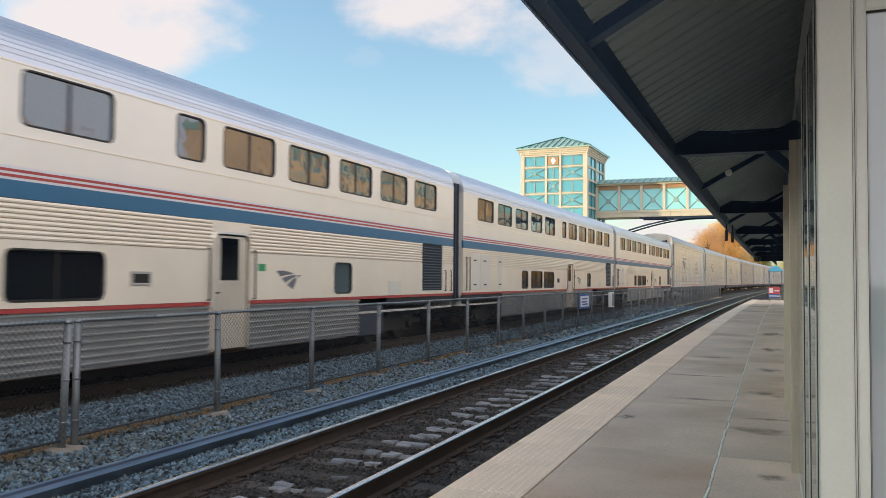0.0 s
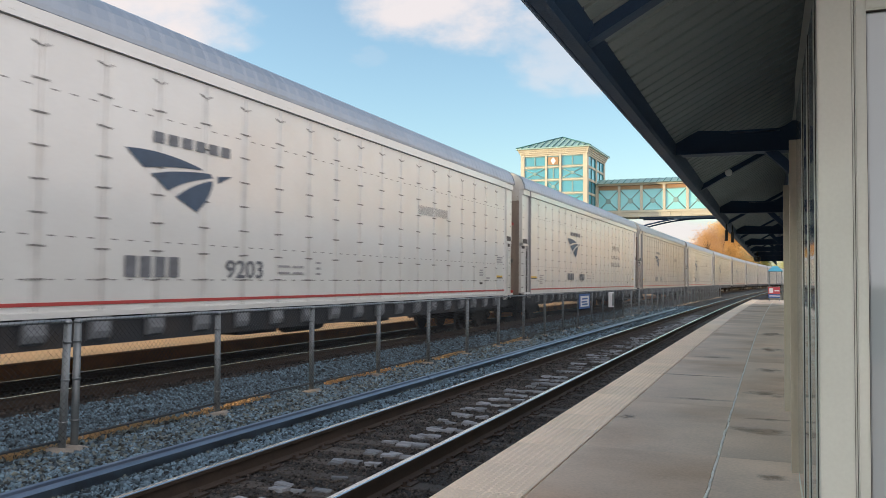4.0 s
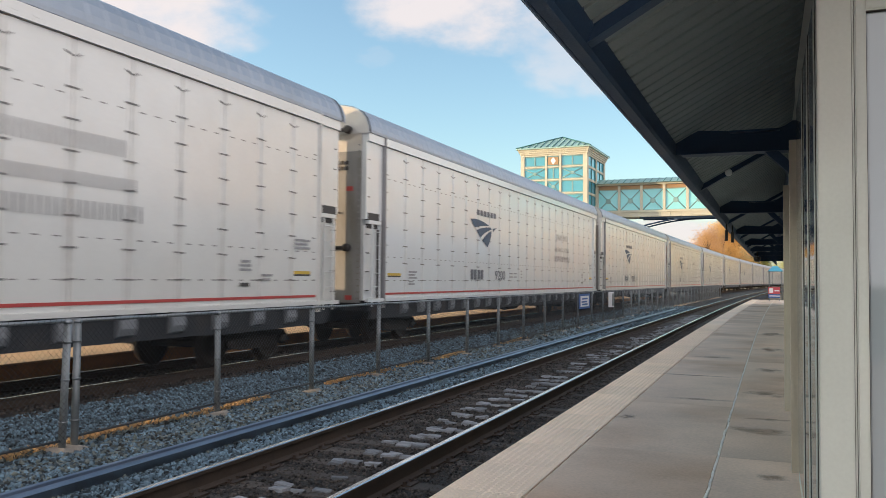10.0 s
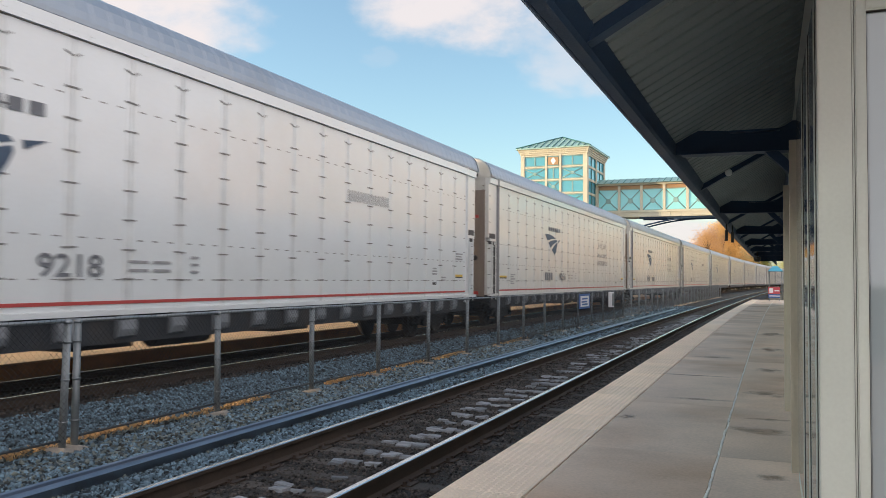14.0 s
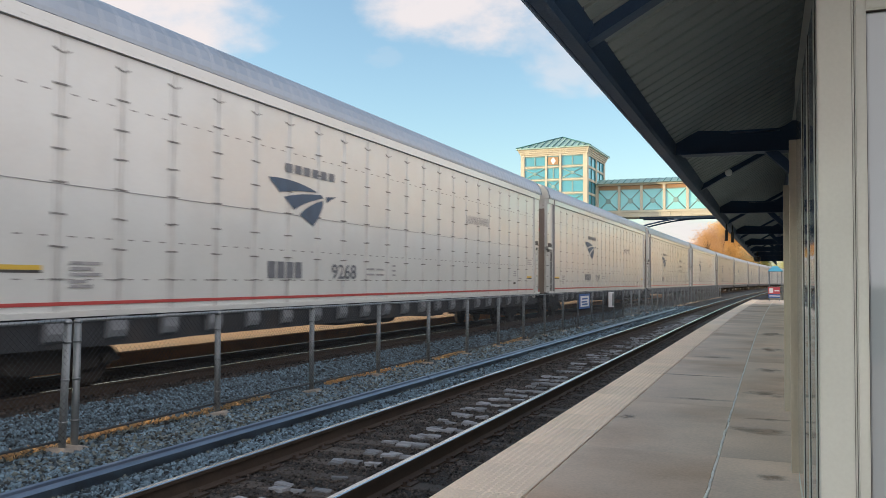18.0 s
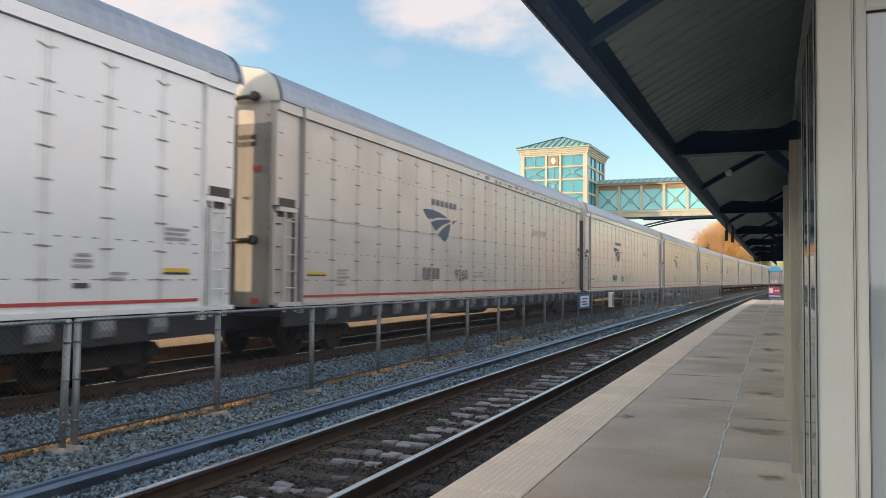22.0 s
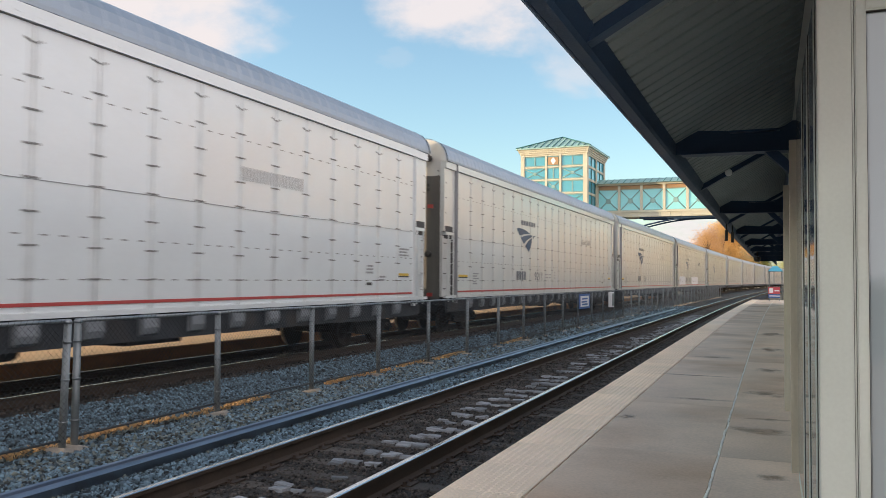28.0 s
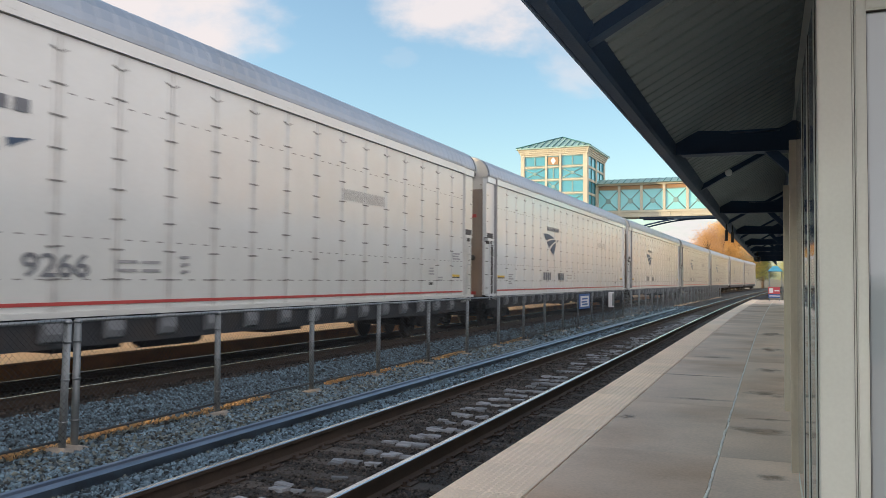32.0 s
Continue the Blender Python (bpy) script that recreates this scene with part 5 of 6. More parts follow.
    box(bm, 1.47, 1.53, 1.08, 2.09, 0.42, 2.5)
    box(bm, 1.50, 1.545, 1.30, 1.83, 1.58, 1.64)
    dr = part("door", bm, M["coach_door"], car, "brushed steel entrance door")
    bm = bmesh.new()
    for y in (1.085, 2.075):
        box(bm, 1.53, 1.534, y - 0.016, y + 0.016, 0.42, 2.47)
    box(bm, 1.53, 1.534, 1.10, 2.06, 2.44, 2.47)
    part("door_seal", bm, M["gasket"], dr, "black rubber door seal")
    bm = bmesh.new()
    tube(bm, (1.55, 1.17, 1.42), (1.55, 1.25, 1.42), 0.014, n=6)
    tube(bm, (1.52, 1.25, 1.42), (1.55, 1.25, 1.42), 0.014, n=6)
    part("door_handle", bm, M["truck"], dr)
    bm = bmesh.new()
    box(bm, 1.531, 1.535, 1.30, 1.82, 1.64, 2.40)
    part("door_window", bm, M["low_glass"], dr)
    bm = bmesh.new()
    outer = [(0.97, 0.38), (0.97, 2.40), (1.03, 2.52), (1.15, 2.57), (2.02, 2.57), (2.14, 2.52), (2.20, 2.40), (2.20, 0.38)]
    inner = [(1.09, 0.40), (1.09, 2.38), (1.12, 2.44), (1.18, 2.47), (1.99, 2.47), (2.05, 2.44), (2.08, 2.38), (2.08, 0.40)]
    for a, b, c2, d2 in zip(outer, outer[1:], inner, inner[1:]):
        v = [bm.verts.new((x, y, z)) for x, (y, z) in ((1.50, a), (1.50, b), (1.585, d2), (1.585, c2))]
        u = [bm.verts.new((1.50, y, z)) for y, z in (d2, c2)]
        bm.faces.new(v)
        bm.faces.new((v[3], v[2], u[0], u[1]))
    part("door_frame", bm, M["coach_door"], dr, "rounded silver door surround")
    bm = bmesh.new()
    box(bm, 1.49, 1.548, 1.0, 2.17, 2.50, 2.698)
    part("door_header", bm, M["coach_low"], dr)
    for y in (0.93, 2.25):
        bm = bmesh.new()
        tube(bm, (1.60, y, 1.3), (1.60, y, 2.2), 0.016, n=6)
        for z in (1.3, 2.2):
            tube(bm, (1.55, y, z), (1.60, y, z), 0.016, n=6)
        part("grab_rail", bm, M["rack_dark"], dr)
    # small fittings
    bm = bmesh.new()
    box(bm, 1.551, 1.556, -0.84, -0.49, 1.60, 1.74)
    vent = part("vent", bm, M["truck"], car)
    bm = bmesh.new()
    for y0, y1, z0, z1 in ((-0.88, -0.45, 1.74, 1.775), (-0.88, -0.45, 1.565, 1.60), (-0.88, -0.84, 1.60, 1.74), (-0.49, -0.45, 1.60, 1.74)):
        box(bm, 1.55, 1.566, y0, y1, z0, z1)
    part("vent_rim", bm, M["door_frame"], vent, "grey metal rim")
    bm = bmesh.new()
    box(bm, 1.551, 1.556, 2.40, 2.64, 1.82, 1.96)
    part("marker", bm, M["green"], car, "small green marker")
    bm = bmesh.new()
    emblem_shape(bm, 1.553, 3.01, 1.83, 0.92, 0.36)
    part("emblem", bm, M["mark_soft"], car, "dark three-bladed emblem")
    bm = bmesh.new()
    box(bm, 1.515, 1.54, 10.19, 11.64, 1.375, 2.66)
    box(bm, 1.50, 1.51, 10.17, 11.66, 2.16, 2.70)
    gr = part("grille", bm, M["sill"], car, "dark louvred grille")
    bm = bmesh.new()
    for i in range(16):
        z = 1.40 + i * 0.078
        prism(bm, [(1.541, z), (1.566, z), (1.541, z + 0.03)], 10.24, 11.59)
    part("louvre", bm, M["louvre"], gr)
    for a, b in ((-11.9, -11.0), (-10.95, -10.0), (-9.1, -8.7)):
        bm = bmesh.new()
        box(bm, 1.55, 1.558, a, b, 1.36, 2.52)
        bmesh.ops.bevel(bm, geom=bm.edges[:], offset=0.002, segments=1, affect="EDGES")
        eq = part("equipment_door", bm, M["coach"], car)
        bm = bmesh.new()
        for z in (1.5, 2.3):
            box(bm, 1.558, 1.566, (a + b) / 2 - 0.12, (a + b) / 2 + 0.12, z, z + 0.04)
        part("latch", bm, M["truck"], eq)
    bm = bmesh.new()
    box(bm, 1.55, 1.556, 8.05, 8.8, 1.3, 1.64)
    bmesh.ops.bevel(bm, geom=bm.edges[:], offset=0.002, segments=1, affect="EDGES")
    part("hatch", bm, M["coach"], car)
    for y, z in ((11.85, 1.95), (12.3, 1.95), (-12.3, 2.4), (-12.0, 2.4)):
        bm = bmesh.new()
        tube(bm, (1.59, y, 1.35), (1.59, y, z), 0.014, n=6)
        for q in (1.35, z):
            tube(bm, (1.55, y, q), (1.59, y, q), 0.014, n=6)
        part("grab_rail", bm, M["truck"], car)
    # accordion between coaches
    for s in (-1, 1):
        bm = bmesh.new()
        for i in range(3):
            y = s * (H + 0.03 + i * 0.12)
            box(bm, -1.25, 1.40 - 0.04 * (i % 2), y - 0.055, y + 0.055, 1.0, 4.72 - 0.04 * (i % 2))
        part("diaphragm", bm, M["rubber"], car, "dark rubber diaphragm")
        bogie(car, s * (H - 3.2))
    return car


def build_train():
    """Places each car by its distance along the line at the clip's start; gives (car, distance, lateral)."""
    cars = []
    first = 23.38 - COACH / 2
    coach = build_coach()
    for i in range(-1, 3):
        c = coach if i == -1 else copy_thing(coach, pose(0, 0, 0))
        cars.append((c, first + COACH * i))
    start = first + COACH * 2 + COACH / 2 + RACK / 2 + 0.05
    rack = build_rack()
    rp = random.Random(31)
    numbers = {0: "9265", 1: "9203", 3: "9254", 4: "9248", 5: "9202", 7: "9200", 8: "9238", 9: "9232", 10: "9218", 11: "9256", 13: "9201", 14: "9268", 15: "9247", 16: "9272", 17: "9276",
               18: "9260", 19: "9226", 20: "9227", 21: "9259", 23: "9263", 24: "9211", 25: "9234", 26: "9267", 27: "9266"}
    doors = {1: "pink", 4: "orange", 5: "pink", 6: "dark", 7: "grey", 8: "grey", 13: "grey", 14: "dark", 17: "pink", 18: "grey", 19: "dark", 20: "dark", 21: "dark", 23: "grey", 24: "dark", 25: "pale", 26: "dark", 27: "grey"}
    finish = {"bright": (M["rack_bright"], M["rib_bright"]), "clean": (M["rack_clean"], M["rib_clean"]), "dirty": (M["rack_dirty"], M["rib_dirty"])}
    racks = [rack] + [copy_thing(rack, pose(0, 0, 0)) for i in range(33)]
    for i, c in enumerate(racks):
        if i in numbers:
            numerals(numbers[i], 1.5180, -3.80, -2.67, 1.68, 2.01, c)
        else:
            bm = bmesh.new()
            blocks(bm, 1.5165, -3.80, -2.67, 1.68, 2.01, 4, 0.74)
            tagged(part("number_bars", bm, M["mark_soft"], c, "dark bars of lettering"), kind="stuff")
        if i in (0, 2, 6, 7, 11, 12, 16):
            bm = bmesh.new()
            blocks(bm, 1.5145, 4.42, 7.12, 2.98, 3.18, 24, 0.26)
            blocks(bm, 1.5145, 4.32, 7.27, 2.52, 2.78, 22, 0.3)
            tagged(part("side_lettering", bm, M["mark_faint"], c, "faded bars of large lettering"), kind="stuff")
        look_of = "dirty" if i in (3, 18) else "clean" if i in (0, 7, 10, 17, 22, 23, 28, 29) else "bright" if i < 14 else ""
        tone = doors.get(i, "brown")
        for ob in c.children_recursive:
            swap = None
            kind = ob.name.split(".")[0]
            if kind in ("end_door", "door_post", "door_rib", "door_rivet"):
                swap = DOOR[tone]
            elif look_of and ob.type == "MESH":
                swap = {M["rack_white"].name: finish[look_of][0], M["rack_rib"].name: finish[look_of][1]}.get(ob.data.materials[0].name)
            if swap:
                ob.material_slots[0].link = "OBJECT"
                ob.material_slots[0].material = swap
        if look_of:
            c["label"] = look_of + " white autorack car with grey roof and ribbed sides"
        if i == 18:
            # paint peeled off the top rail
            bm = bmesh.new()
            y = -2.0
            while y < 12.0:
                w = rp.uniform(0.15, 0.7)
                a, b = rp.uniform(5.10, 5.18), rp.uniform(5.19, 5.25)
                prism(bm, [(y, a), (y + w * 0.3, a - 0.03), (y + w, a + 0.01), (y + w * 0.8, b), (y + w * 0.2, b - 0.01)], 1.5605, 1.5625, SIDEWAYS)
                y += w + rp.uniform(0.02, 0.5)
            tagged(part("peeled_paint", bm, M["rack_slot"], c, "grey patches of peeled paint"), kind="stuff")
        if i == 26:
            for y0, y1 in ((-1.55, 4.3), (-11.2, -6.6)):
                bm = bmesh.new()
                cells = 36
                edge = [(y0 + (y1 - y0) * k / cells, 2.12 + rp.uniform(-0.05, 0.07)) for k in range(cells + 1)]
                prism(bm, [(y0, 1.34)] + edge + [(y1, 1.34)], 1.5035, 1.5165, SIDEWAYS)
                part("repainted_patch", bm, M["placard"], c, "pale blue-white repainted patch")
            c["label"] = "white autorack car with pale repainted patches low down"
        if i in (11, 13, 14, 16, 18, 19, 23, 24, 25):
            # a long thin joint across the panels
            bm = bmesh.new()
            pts = [(-12.3 + 24.6 * k / 22, 2.97 + rp.uniform(-0.012, 0.012)) for k in range(23)]
            for (ya, za), (yb, zb) in zip(pts, pts[1:]):
                prism(bm, [(ya, za), (yb, zb), (yb, zb + 0.009), (ya, za + 0.009)], 1.5022, 1.5122, SIDEWAYS)
            part("panel_joint", bm, M["mark_faint"], c, "thin grey joint along the side")
        cars.append((c, start + RACK * i))
    return cars


# ---------- tower and footbridge ----------
def build_tower():
    m = Matrix.Translation((-15.05, 72.0, -0.6)) @ Euler((0, 0, radians(-1.45))).to_matrix().to_4x4()
    tw = thing("stair_tower", m, "cream stair tower with teal windows and hipped teal roof", "tower")
    W, D, Ht = 6.3, 7.6, 13.45     # width towards -X, depth, wall height
    bm = bmesh.new()
    box(bm, -W + 0.12, -0.12, 0.12, D - 0.12, 0, Ht)
    part("core", bm, M["teal_glass"], tw, "teal glass between the frames")
    rows = [0.0, 3.3, 5.5, 7.75, 9.95, Ht - 0.75]
    cols = [-W, -W + 0.55, -W + 2.45, -W + 3.9, -W + 5.75, 0]
    # frame: piers and floor bands
    for x0, x1 in ((-W, -W + 0.36), (-W + 2.35, -W + 2.53), (-W + 3.70, -W + 3.88), (-0.38, 0)):
        bm = bmesh.new()
        box(bm, x0, x1, 0, 0.3, 0, Ht)
        part("pier", bm, M["cream_stone"], tw)
    for y0, y1 in ((0, 0.5), (D / 2 - 0.2, D / 2 + 0.2), (D - 0.5, D)):
        for x in (-0.3, -W):
            bm = bmesh.new()
            box(bm, x, x + 0.3 + 0.003, y0 + 0.003, y1, 0, Ht - 0.004)
            part("pier", bm, M["cream_stone"], tw)
    for z in (0.2, 3.4, 4.7, 5.95, 7.2, 8.45, 9.72, 10.98, 12.18, Ht - 0.18):
        for q in ((-W + 0.36, -W + 2.35), (-W + 2.53, -W + 3.70), (-W + 3.88, -0.38)):
            bm = bmesh.new()
            box(bm, q[0], q[1], 0.02, 0.28, z + 0.03, z + 0.17)
            part("floor_band", bm, M["cream_stone"], tw)
        for q in ((0.5, D / 2 - 0.2), (D / 2 + 0.2, D - 0.5)):
            bm = bmesh.new()
            box(bm, -0.28, -0.02, q[0], q[1], z, z + 0.2)
            part("floor_band", bm, M["cream_stone"], tw)
    # window bars, crosses and the diamond
    for z0, z1, kind in ((12.38, 13.27, "bar"), (11.18, 12.18, "cross"), (9.92, 10.98, "bar"), (8.65, 9.72, "cross"), (7.4, 8.45, "bar")):
        for j, (a, b) in enumerate(((-W + 0.36, -W + 2.35), (-W + 2.53, -W + 3.70), (-W + 3.88, -0.38))):
            fr = bmesh.new()
            for x in (a, b - 0.05):
                box(fr, x, x + 0.05, 0.06, 0.11, z0, z1)
            for z in (z0, z1 - 0.05):
                box(fr, a + 0.05, b - 0.05, 0.06, 0.11, z, z + 0.05)
            win = part("window_frame", fr, M["pale_teal_bar"], tw)
            c = bmesh.new()
            if (kind == "cross") != (j == 1):
                for s in (-1, 1):
                    p, q = Vector(((a + b) / 2 - s * (b - a) / 2 * 0.92, 0.075, z0 + 0.08)), Vector(((a + b) / 2 + s * (b - a) / 2 * 0.92, 0.075, z1 - 0.08))
                    tube(c, p, q, 0.035, n=4)
                disc(c, ((a + b) / 2, 0.07, (z0 + z1) / 2), (0, -1, 0), [(0.16, -0.02), (0.16, 0.03)], 10)
            else:
                box(c, (a + b) / 2 - 0.05, (a + b) / 2 + 0.05, 0.065, 0.105, z0 + 0.09, z1 - 0.09)
            part("window_bar", c, M["pale_teal_bar"], win)
            if j == 1 and z0 > 12:
                bm = bmesh.new()
                box(bm, a + 0.09, b - 0.09, 0.03, 0.06, z0 + 0.09, z1 - 0.09)
                part("blind_panel", bm, M["orange_band"], tw, "brown panel")
                bm = bmesh.new()
                cx, cz = (a + b) / 2, (z0 + z1) / 2
                vs = [bm.verts.new(v) for v in ((cx - 0.26, 0.022, cz), (cx, 0.022, cz - 0.34), (cx + 0.26, 0.022, cz), (cx, 0.022, cz + 0.34))]
                vb = [bm.verts.new(v.co + Vector((0, 0.03, 0))) for v in vs]
                bm.faces.new(vs)
                bm.faces.new(vb[::-1])
                for i in range(4):
                    bm.faces.new((vs[i], vb[i], vb[(i + 1) % 4], vs[(i + 1) % 4]))
                part("diamond", bm, M["sign_white"], tw, "white diamond plate")
        for a, b in ((0.5, D / 2 - 0.2), (D / 2 + 0.2, D - 0.5)):
            for y in (a, (a + b) / 2 - 0.05, b - 0.1):
                bm = bmesh.new()
                box(bm, -0.11, -0.06, y, y + 0.1, z0, z1)
                part("window_bar", bm, M["teal_steel"], tw)
    # cornice and roof
    for o, z0, z1 in ((0.05, Ht, Ht + 0.16), (0.12, Ht + 0.16, Ht + 0.32), (0.20, Ht + 0.32, Ht + 0.50)):
        bm = bmesh.new()
        box(bm, -W - o, o, -o, D + o, z0, z1)
        part("cornice", bm, M["cream_stone"], tw)
    bm = bmesh.new()
    e, z0, z1 = 0.36, Ht + 0.5, Ht + 2.05
    base = [(-W - e, -e), (e, -e), (e, D + e), (-W - e, D + e)]
    v = [bm.verts.new((x, y, z0)) for x, y in base]
    w = [bm.verts.new((x, y, z0 + 0.1)) for x, y in base]
    ap = [bm.verts.new((-W / 2, D / 2 - 0.6, z1)), bm.verts.new((-W / 2, D / 2 + 0.6, z1))]
    bm.faces.new(v[::-1])
    for i in range(4):
        bm.faces.new((v[i], v[(i + 1) % 4], w[(i + 1) % 4], w[i]))
    bm.faces.new((w[0], w[1], ap[0]))
    bm.faces.new((w[1], w[2], ap[1], ap[0]))
    bm.faces.new((w[2], w[3], ap[1]))
    bm.faces.new((w[3], w[0], ap[0], ap[1]))
    roof = part("roof", bm, M["teal_roof"], tw, "teal standing-seam hipped roof")
    bm = bmesh.new()
    for i in range(1, 12):
        f = i / 12
        x = -W - e + (W + 2 * e) * f
        t = min(f, 1 - f) * 2
        top = Vector((x, -e + (D / 2 - 0.6 + e) * t, z0 + 0.1 + (z1 - z0 - 0.1) * t + 0.03))
        tube(bm, (x, -e, z0 + 0.13), top, 0.045, n=4)
        y = -e + (D + 2 * e) * f
        top = Vector((e - (W / 2 + e) * t, y, z0 + 0.1 + (z1 - z0 - 0.1) * t + 0.03))
        tube(bm, (e, y, z0 + 0.13), top, 0.045, n=4)
    for x, y, q in ((-W - e, -e, 0), (e, -e, 0), (e, D + e, 1)):
        tube(bm, (x, y, z0 + 0.13), Vector((-W / 2, D / 2 + (-0.6, 0.6)[q], z1 + 0.03)), 0.06, n=4)
    part("roof_seams", bm, M["teal_steel"], roof)
    return tw


def build_bridge():
    m = Matrix.Translation((-15.0, 75.6, -0.6)) @ Euler((0, 0, radians(-1.45))).to_matrix().to_4x4()
    br = thing("footbridge", m, "cream and teal glazed footbridge across the tracks", "bridge")
    L, D = 24.0, 3.0
    z0, z1 = 7.75, 10.72
    bm = bmesh.new()
    box(bm, 0.02, L, 0, D, z0, z0 + 0.42)
    part("floor_beam", bm, M["cream_stone"], br)
    bm = bmesh.new()
    for i in range(26):
        box(bm, 0.3 + i * 0.92, 0.42 + i * 0.92, -0.06, 0.0, z0 + 0.03, z0 + 0.36)
    tagged(part("beam_stiffeners", bm, M["cream_stone"], br), kind="stuff")
    bm = bmesh.new()
    box(bm, 0.02, L, -0.1, D + 0.1, z0 + 0.42, z0 + 0.6)
    part("floor_edge", bm, M["cream_stone"], br)
    bay = 2.05
    n = int(L / bay)
    for i in range(n + 1):
        bm = bmesh.new()
        box(bm, i * bay + 0.02, i * bay + 0.26, 0.0, 0.26, z0 + 0.6, z1 - 0.02)
        part("post", bm, M["cream_stone"], br)
    for i in range(n):
        a, b = i * bay + 0.26, (i + 1) * bay + 0.02
        bm = bmesh.new()
        box(bm, a, b, 0.12, 0.15, z0 + 0.6, z0 + 2.52)
        g = part("pane", bm, M["pale_teal_glass"], br)
        bm = bmesh.new()
        tube(bm, (a, 0.1, z0 + 0.65), (b, 0.1, z0 + 2.5), 0.04, n=4)
        tube(bm, (b, 0.1, z0 + 0.65), (a, 0.1, z0 + 2.5), 0.04, n=4)
        disc(bm, ((a + b) / 2, 0.1, z0 + 1.5), (0, -1, 0), [(0.25, -0.02), (0.25, 0.03)], 10)
        for z in (z0 + 0.6, z0 + 2.53):
            box(bm, a, b, 0.07, 0.12, z, z + 0.06)
        part("cross_brace", bm, M["pale_teal_bar"], g)
        bm = bmesh.new()
        box(bm, a, b, 0.1, 0.2, z0 + 2.60, z1 - 0.03)
        part("upper_panel", bm, M["orange_band"], br, "orange-brown upper panel")
    bm = bmesh.new()
    box(bm, 0.02, L, D - 0.2, D, z0 + 0.6, z1)
    part("rear_wall", bm, M["orange_band"], br)
    bm = bmesh.new()
    box(bm, 0.02, L, -0.15, D + 0.15, z1, z1 + 0.16)
    part("eave", bm, M["cream_stone"], br)
    bm = bmesh.new()
    prism(bm, [(-0.55, z1 + 0.16), (D / 2, z1 + 0.75), (D + 0.55, z1 + 0.16)], 0.02, L, Matrix(((0, 1, 0, 0), (1, 0, 0, 0), (0, 0, 1, 0), (0, 0, 0, 1))))
    rf = part("roof", bm, M["teal_roof"], br, "teal standing-seam roof")
    bm = bmesh.new()
    for i in range(40):
        x = 0.3 + i * 0.6
        tube(bm, (x, -0.55, z1 + 0.19), (x, D / 2, z1 + 0.78), 0.04, n=4)
    part("roof_seams", bm, M["teal_steel"], rf)
    # dark arched girder under the floor
    for y in (0.4, D - 0.4):
        bm = bmesh.new()
        for i in range(16):
            t0, t1 = i / 16, (i + 1) / 16
            f = lambda t: Vector((0.4 + t * 9.0, y, z0 - 0.1 - 2.0 * (1 - math.sin(t * math.pi / 2))))
            tube(bm, f(t0), f(t1), 0.08, n=6)
        box(bm, 4.0, L, y - 0.08, y + 0.08, z0 - 0.16, z0)
        part("girder", bm, M["navy"], br, "dark curved girder")
    for x in (22.0,):
        bm = bmesh.new()
        box(bm, x, x + 1.0, 0.4, D - 0.4, 0, z0)
        part("pier", bm, M["cream_stone"], br)
    return br


# ---------- trees ----------
def build_tree(name, m, h, r, leaf, label, seed, clumps=90, per=230, low=0.25, cone=False):
    rng = random.Random(seed)
    t = thing(name, m, label, "tree")
    bm = bmesh.new()
    pts = [Vector((rng.uniform(-0.2, 0.2) * i * 0.3, rng.uniform(-0.2, 0.2) * i * 0.3, h * 0.8 * i / 5)) for i in range(6)]
    for i in range(5):
        tube(bm, pts[i], pts[i + 1], 0.035 * h * (1 - i / 5.5), 0.035 * h * (1 - (i + 1) / 5.5), n=7)
    centres = []
    for i in range(clumps):
        f = rng.uniform(low, 1.0)
        if cone:
            rr = r * (1.02 - f) * rng.uniform(0.3, 1.0)
        else:
            rr = r * math.sqrt(max(0.05, 1 - ((f - 0.55) / 0.5) ** 2)) * rng.uniform(0.25, 1.0)
        a = rng.uniform(0, 2 * math.pi)
        centres.append(Vector((rr * math.cos(a), rr * math.sin(a), f * h)))
    for c in centres[: clumps // 3]:
        k = max(0, min(4, int(c.z / (h * 0.8) * 5 - 0.6)))
        tube(bm, pts[k], c, 0.008 * h, 0.002 * h, n=5)
    part("trunk", bm, M["bark"], t, "brown trunk and limbs")
    nr = np.random.default_rng(seed)
    size = (0.019 if per > 100 else 0.036) * h
    n = clumps * per
    cs = np.repeat(np.array([0.17 * r * rng.uniform(0.7, 1.5) for c in centres]), per)[:, None]
    p = np.repeat(np.array([tuple(c) for c in centres]), per, axis=0) + nr.normal(size=(n, 3)) * cs * np.array((1, 1, 0.75))
    u, w = nr.normal(size=(n, 3)), nr.normal(size=(n, 3))
    u /= np.linalg.norm(u, axis=1, keepdims=True)
    w /= np.linalg.norm(w, axis=1, keepdims=True)
    q = size * nr.uniform(0.25, 0.6, (n, 1))
    verts = np.stack([p - u * q, p + w * q * 0.6, p + u * q, p - w * q * 0.6], 1).reshape(-1, 3)
    faces = np.arange(n * 4).reshape(-1, 4).tolist()
    me = bpy.data.meshes.new("crown")
    me.from_pydata(verts.tolist(), [], faces)
    me.materials.append(M[leaf])
    c = new("crown", me)
    c.parent = t
    c["label"] = "loose crown of " + ("yellow-green" if "yellow" in leaf else "dark green" if "green" in leaf else "orange autumn") + " leaves"
    return t


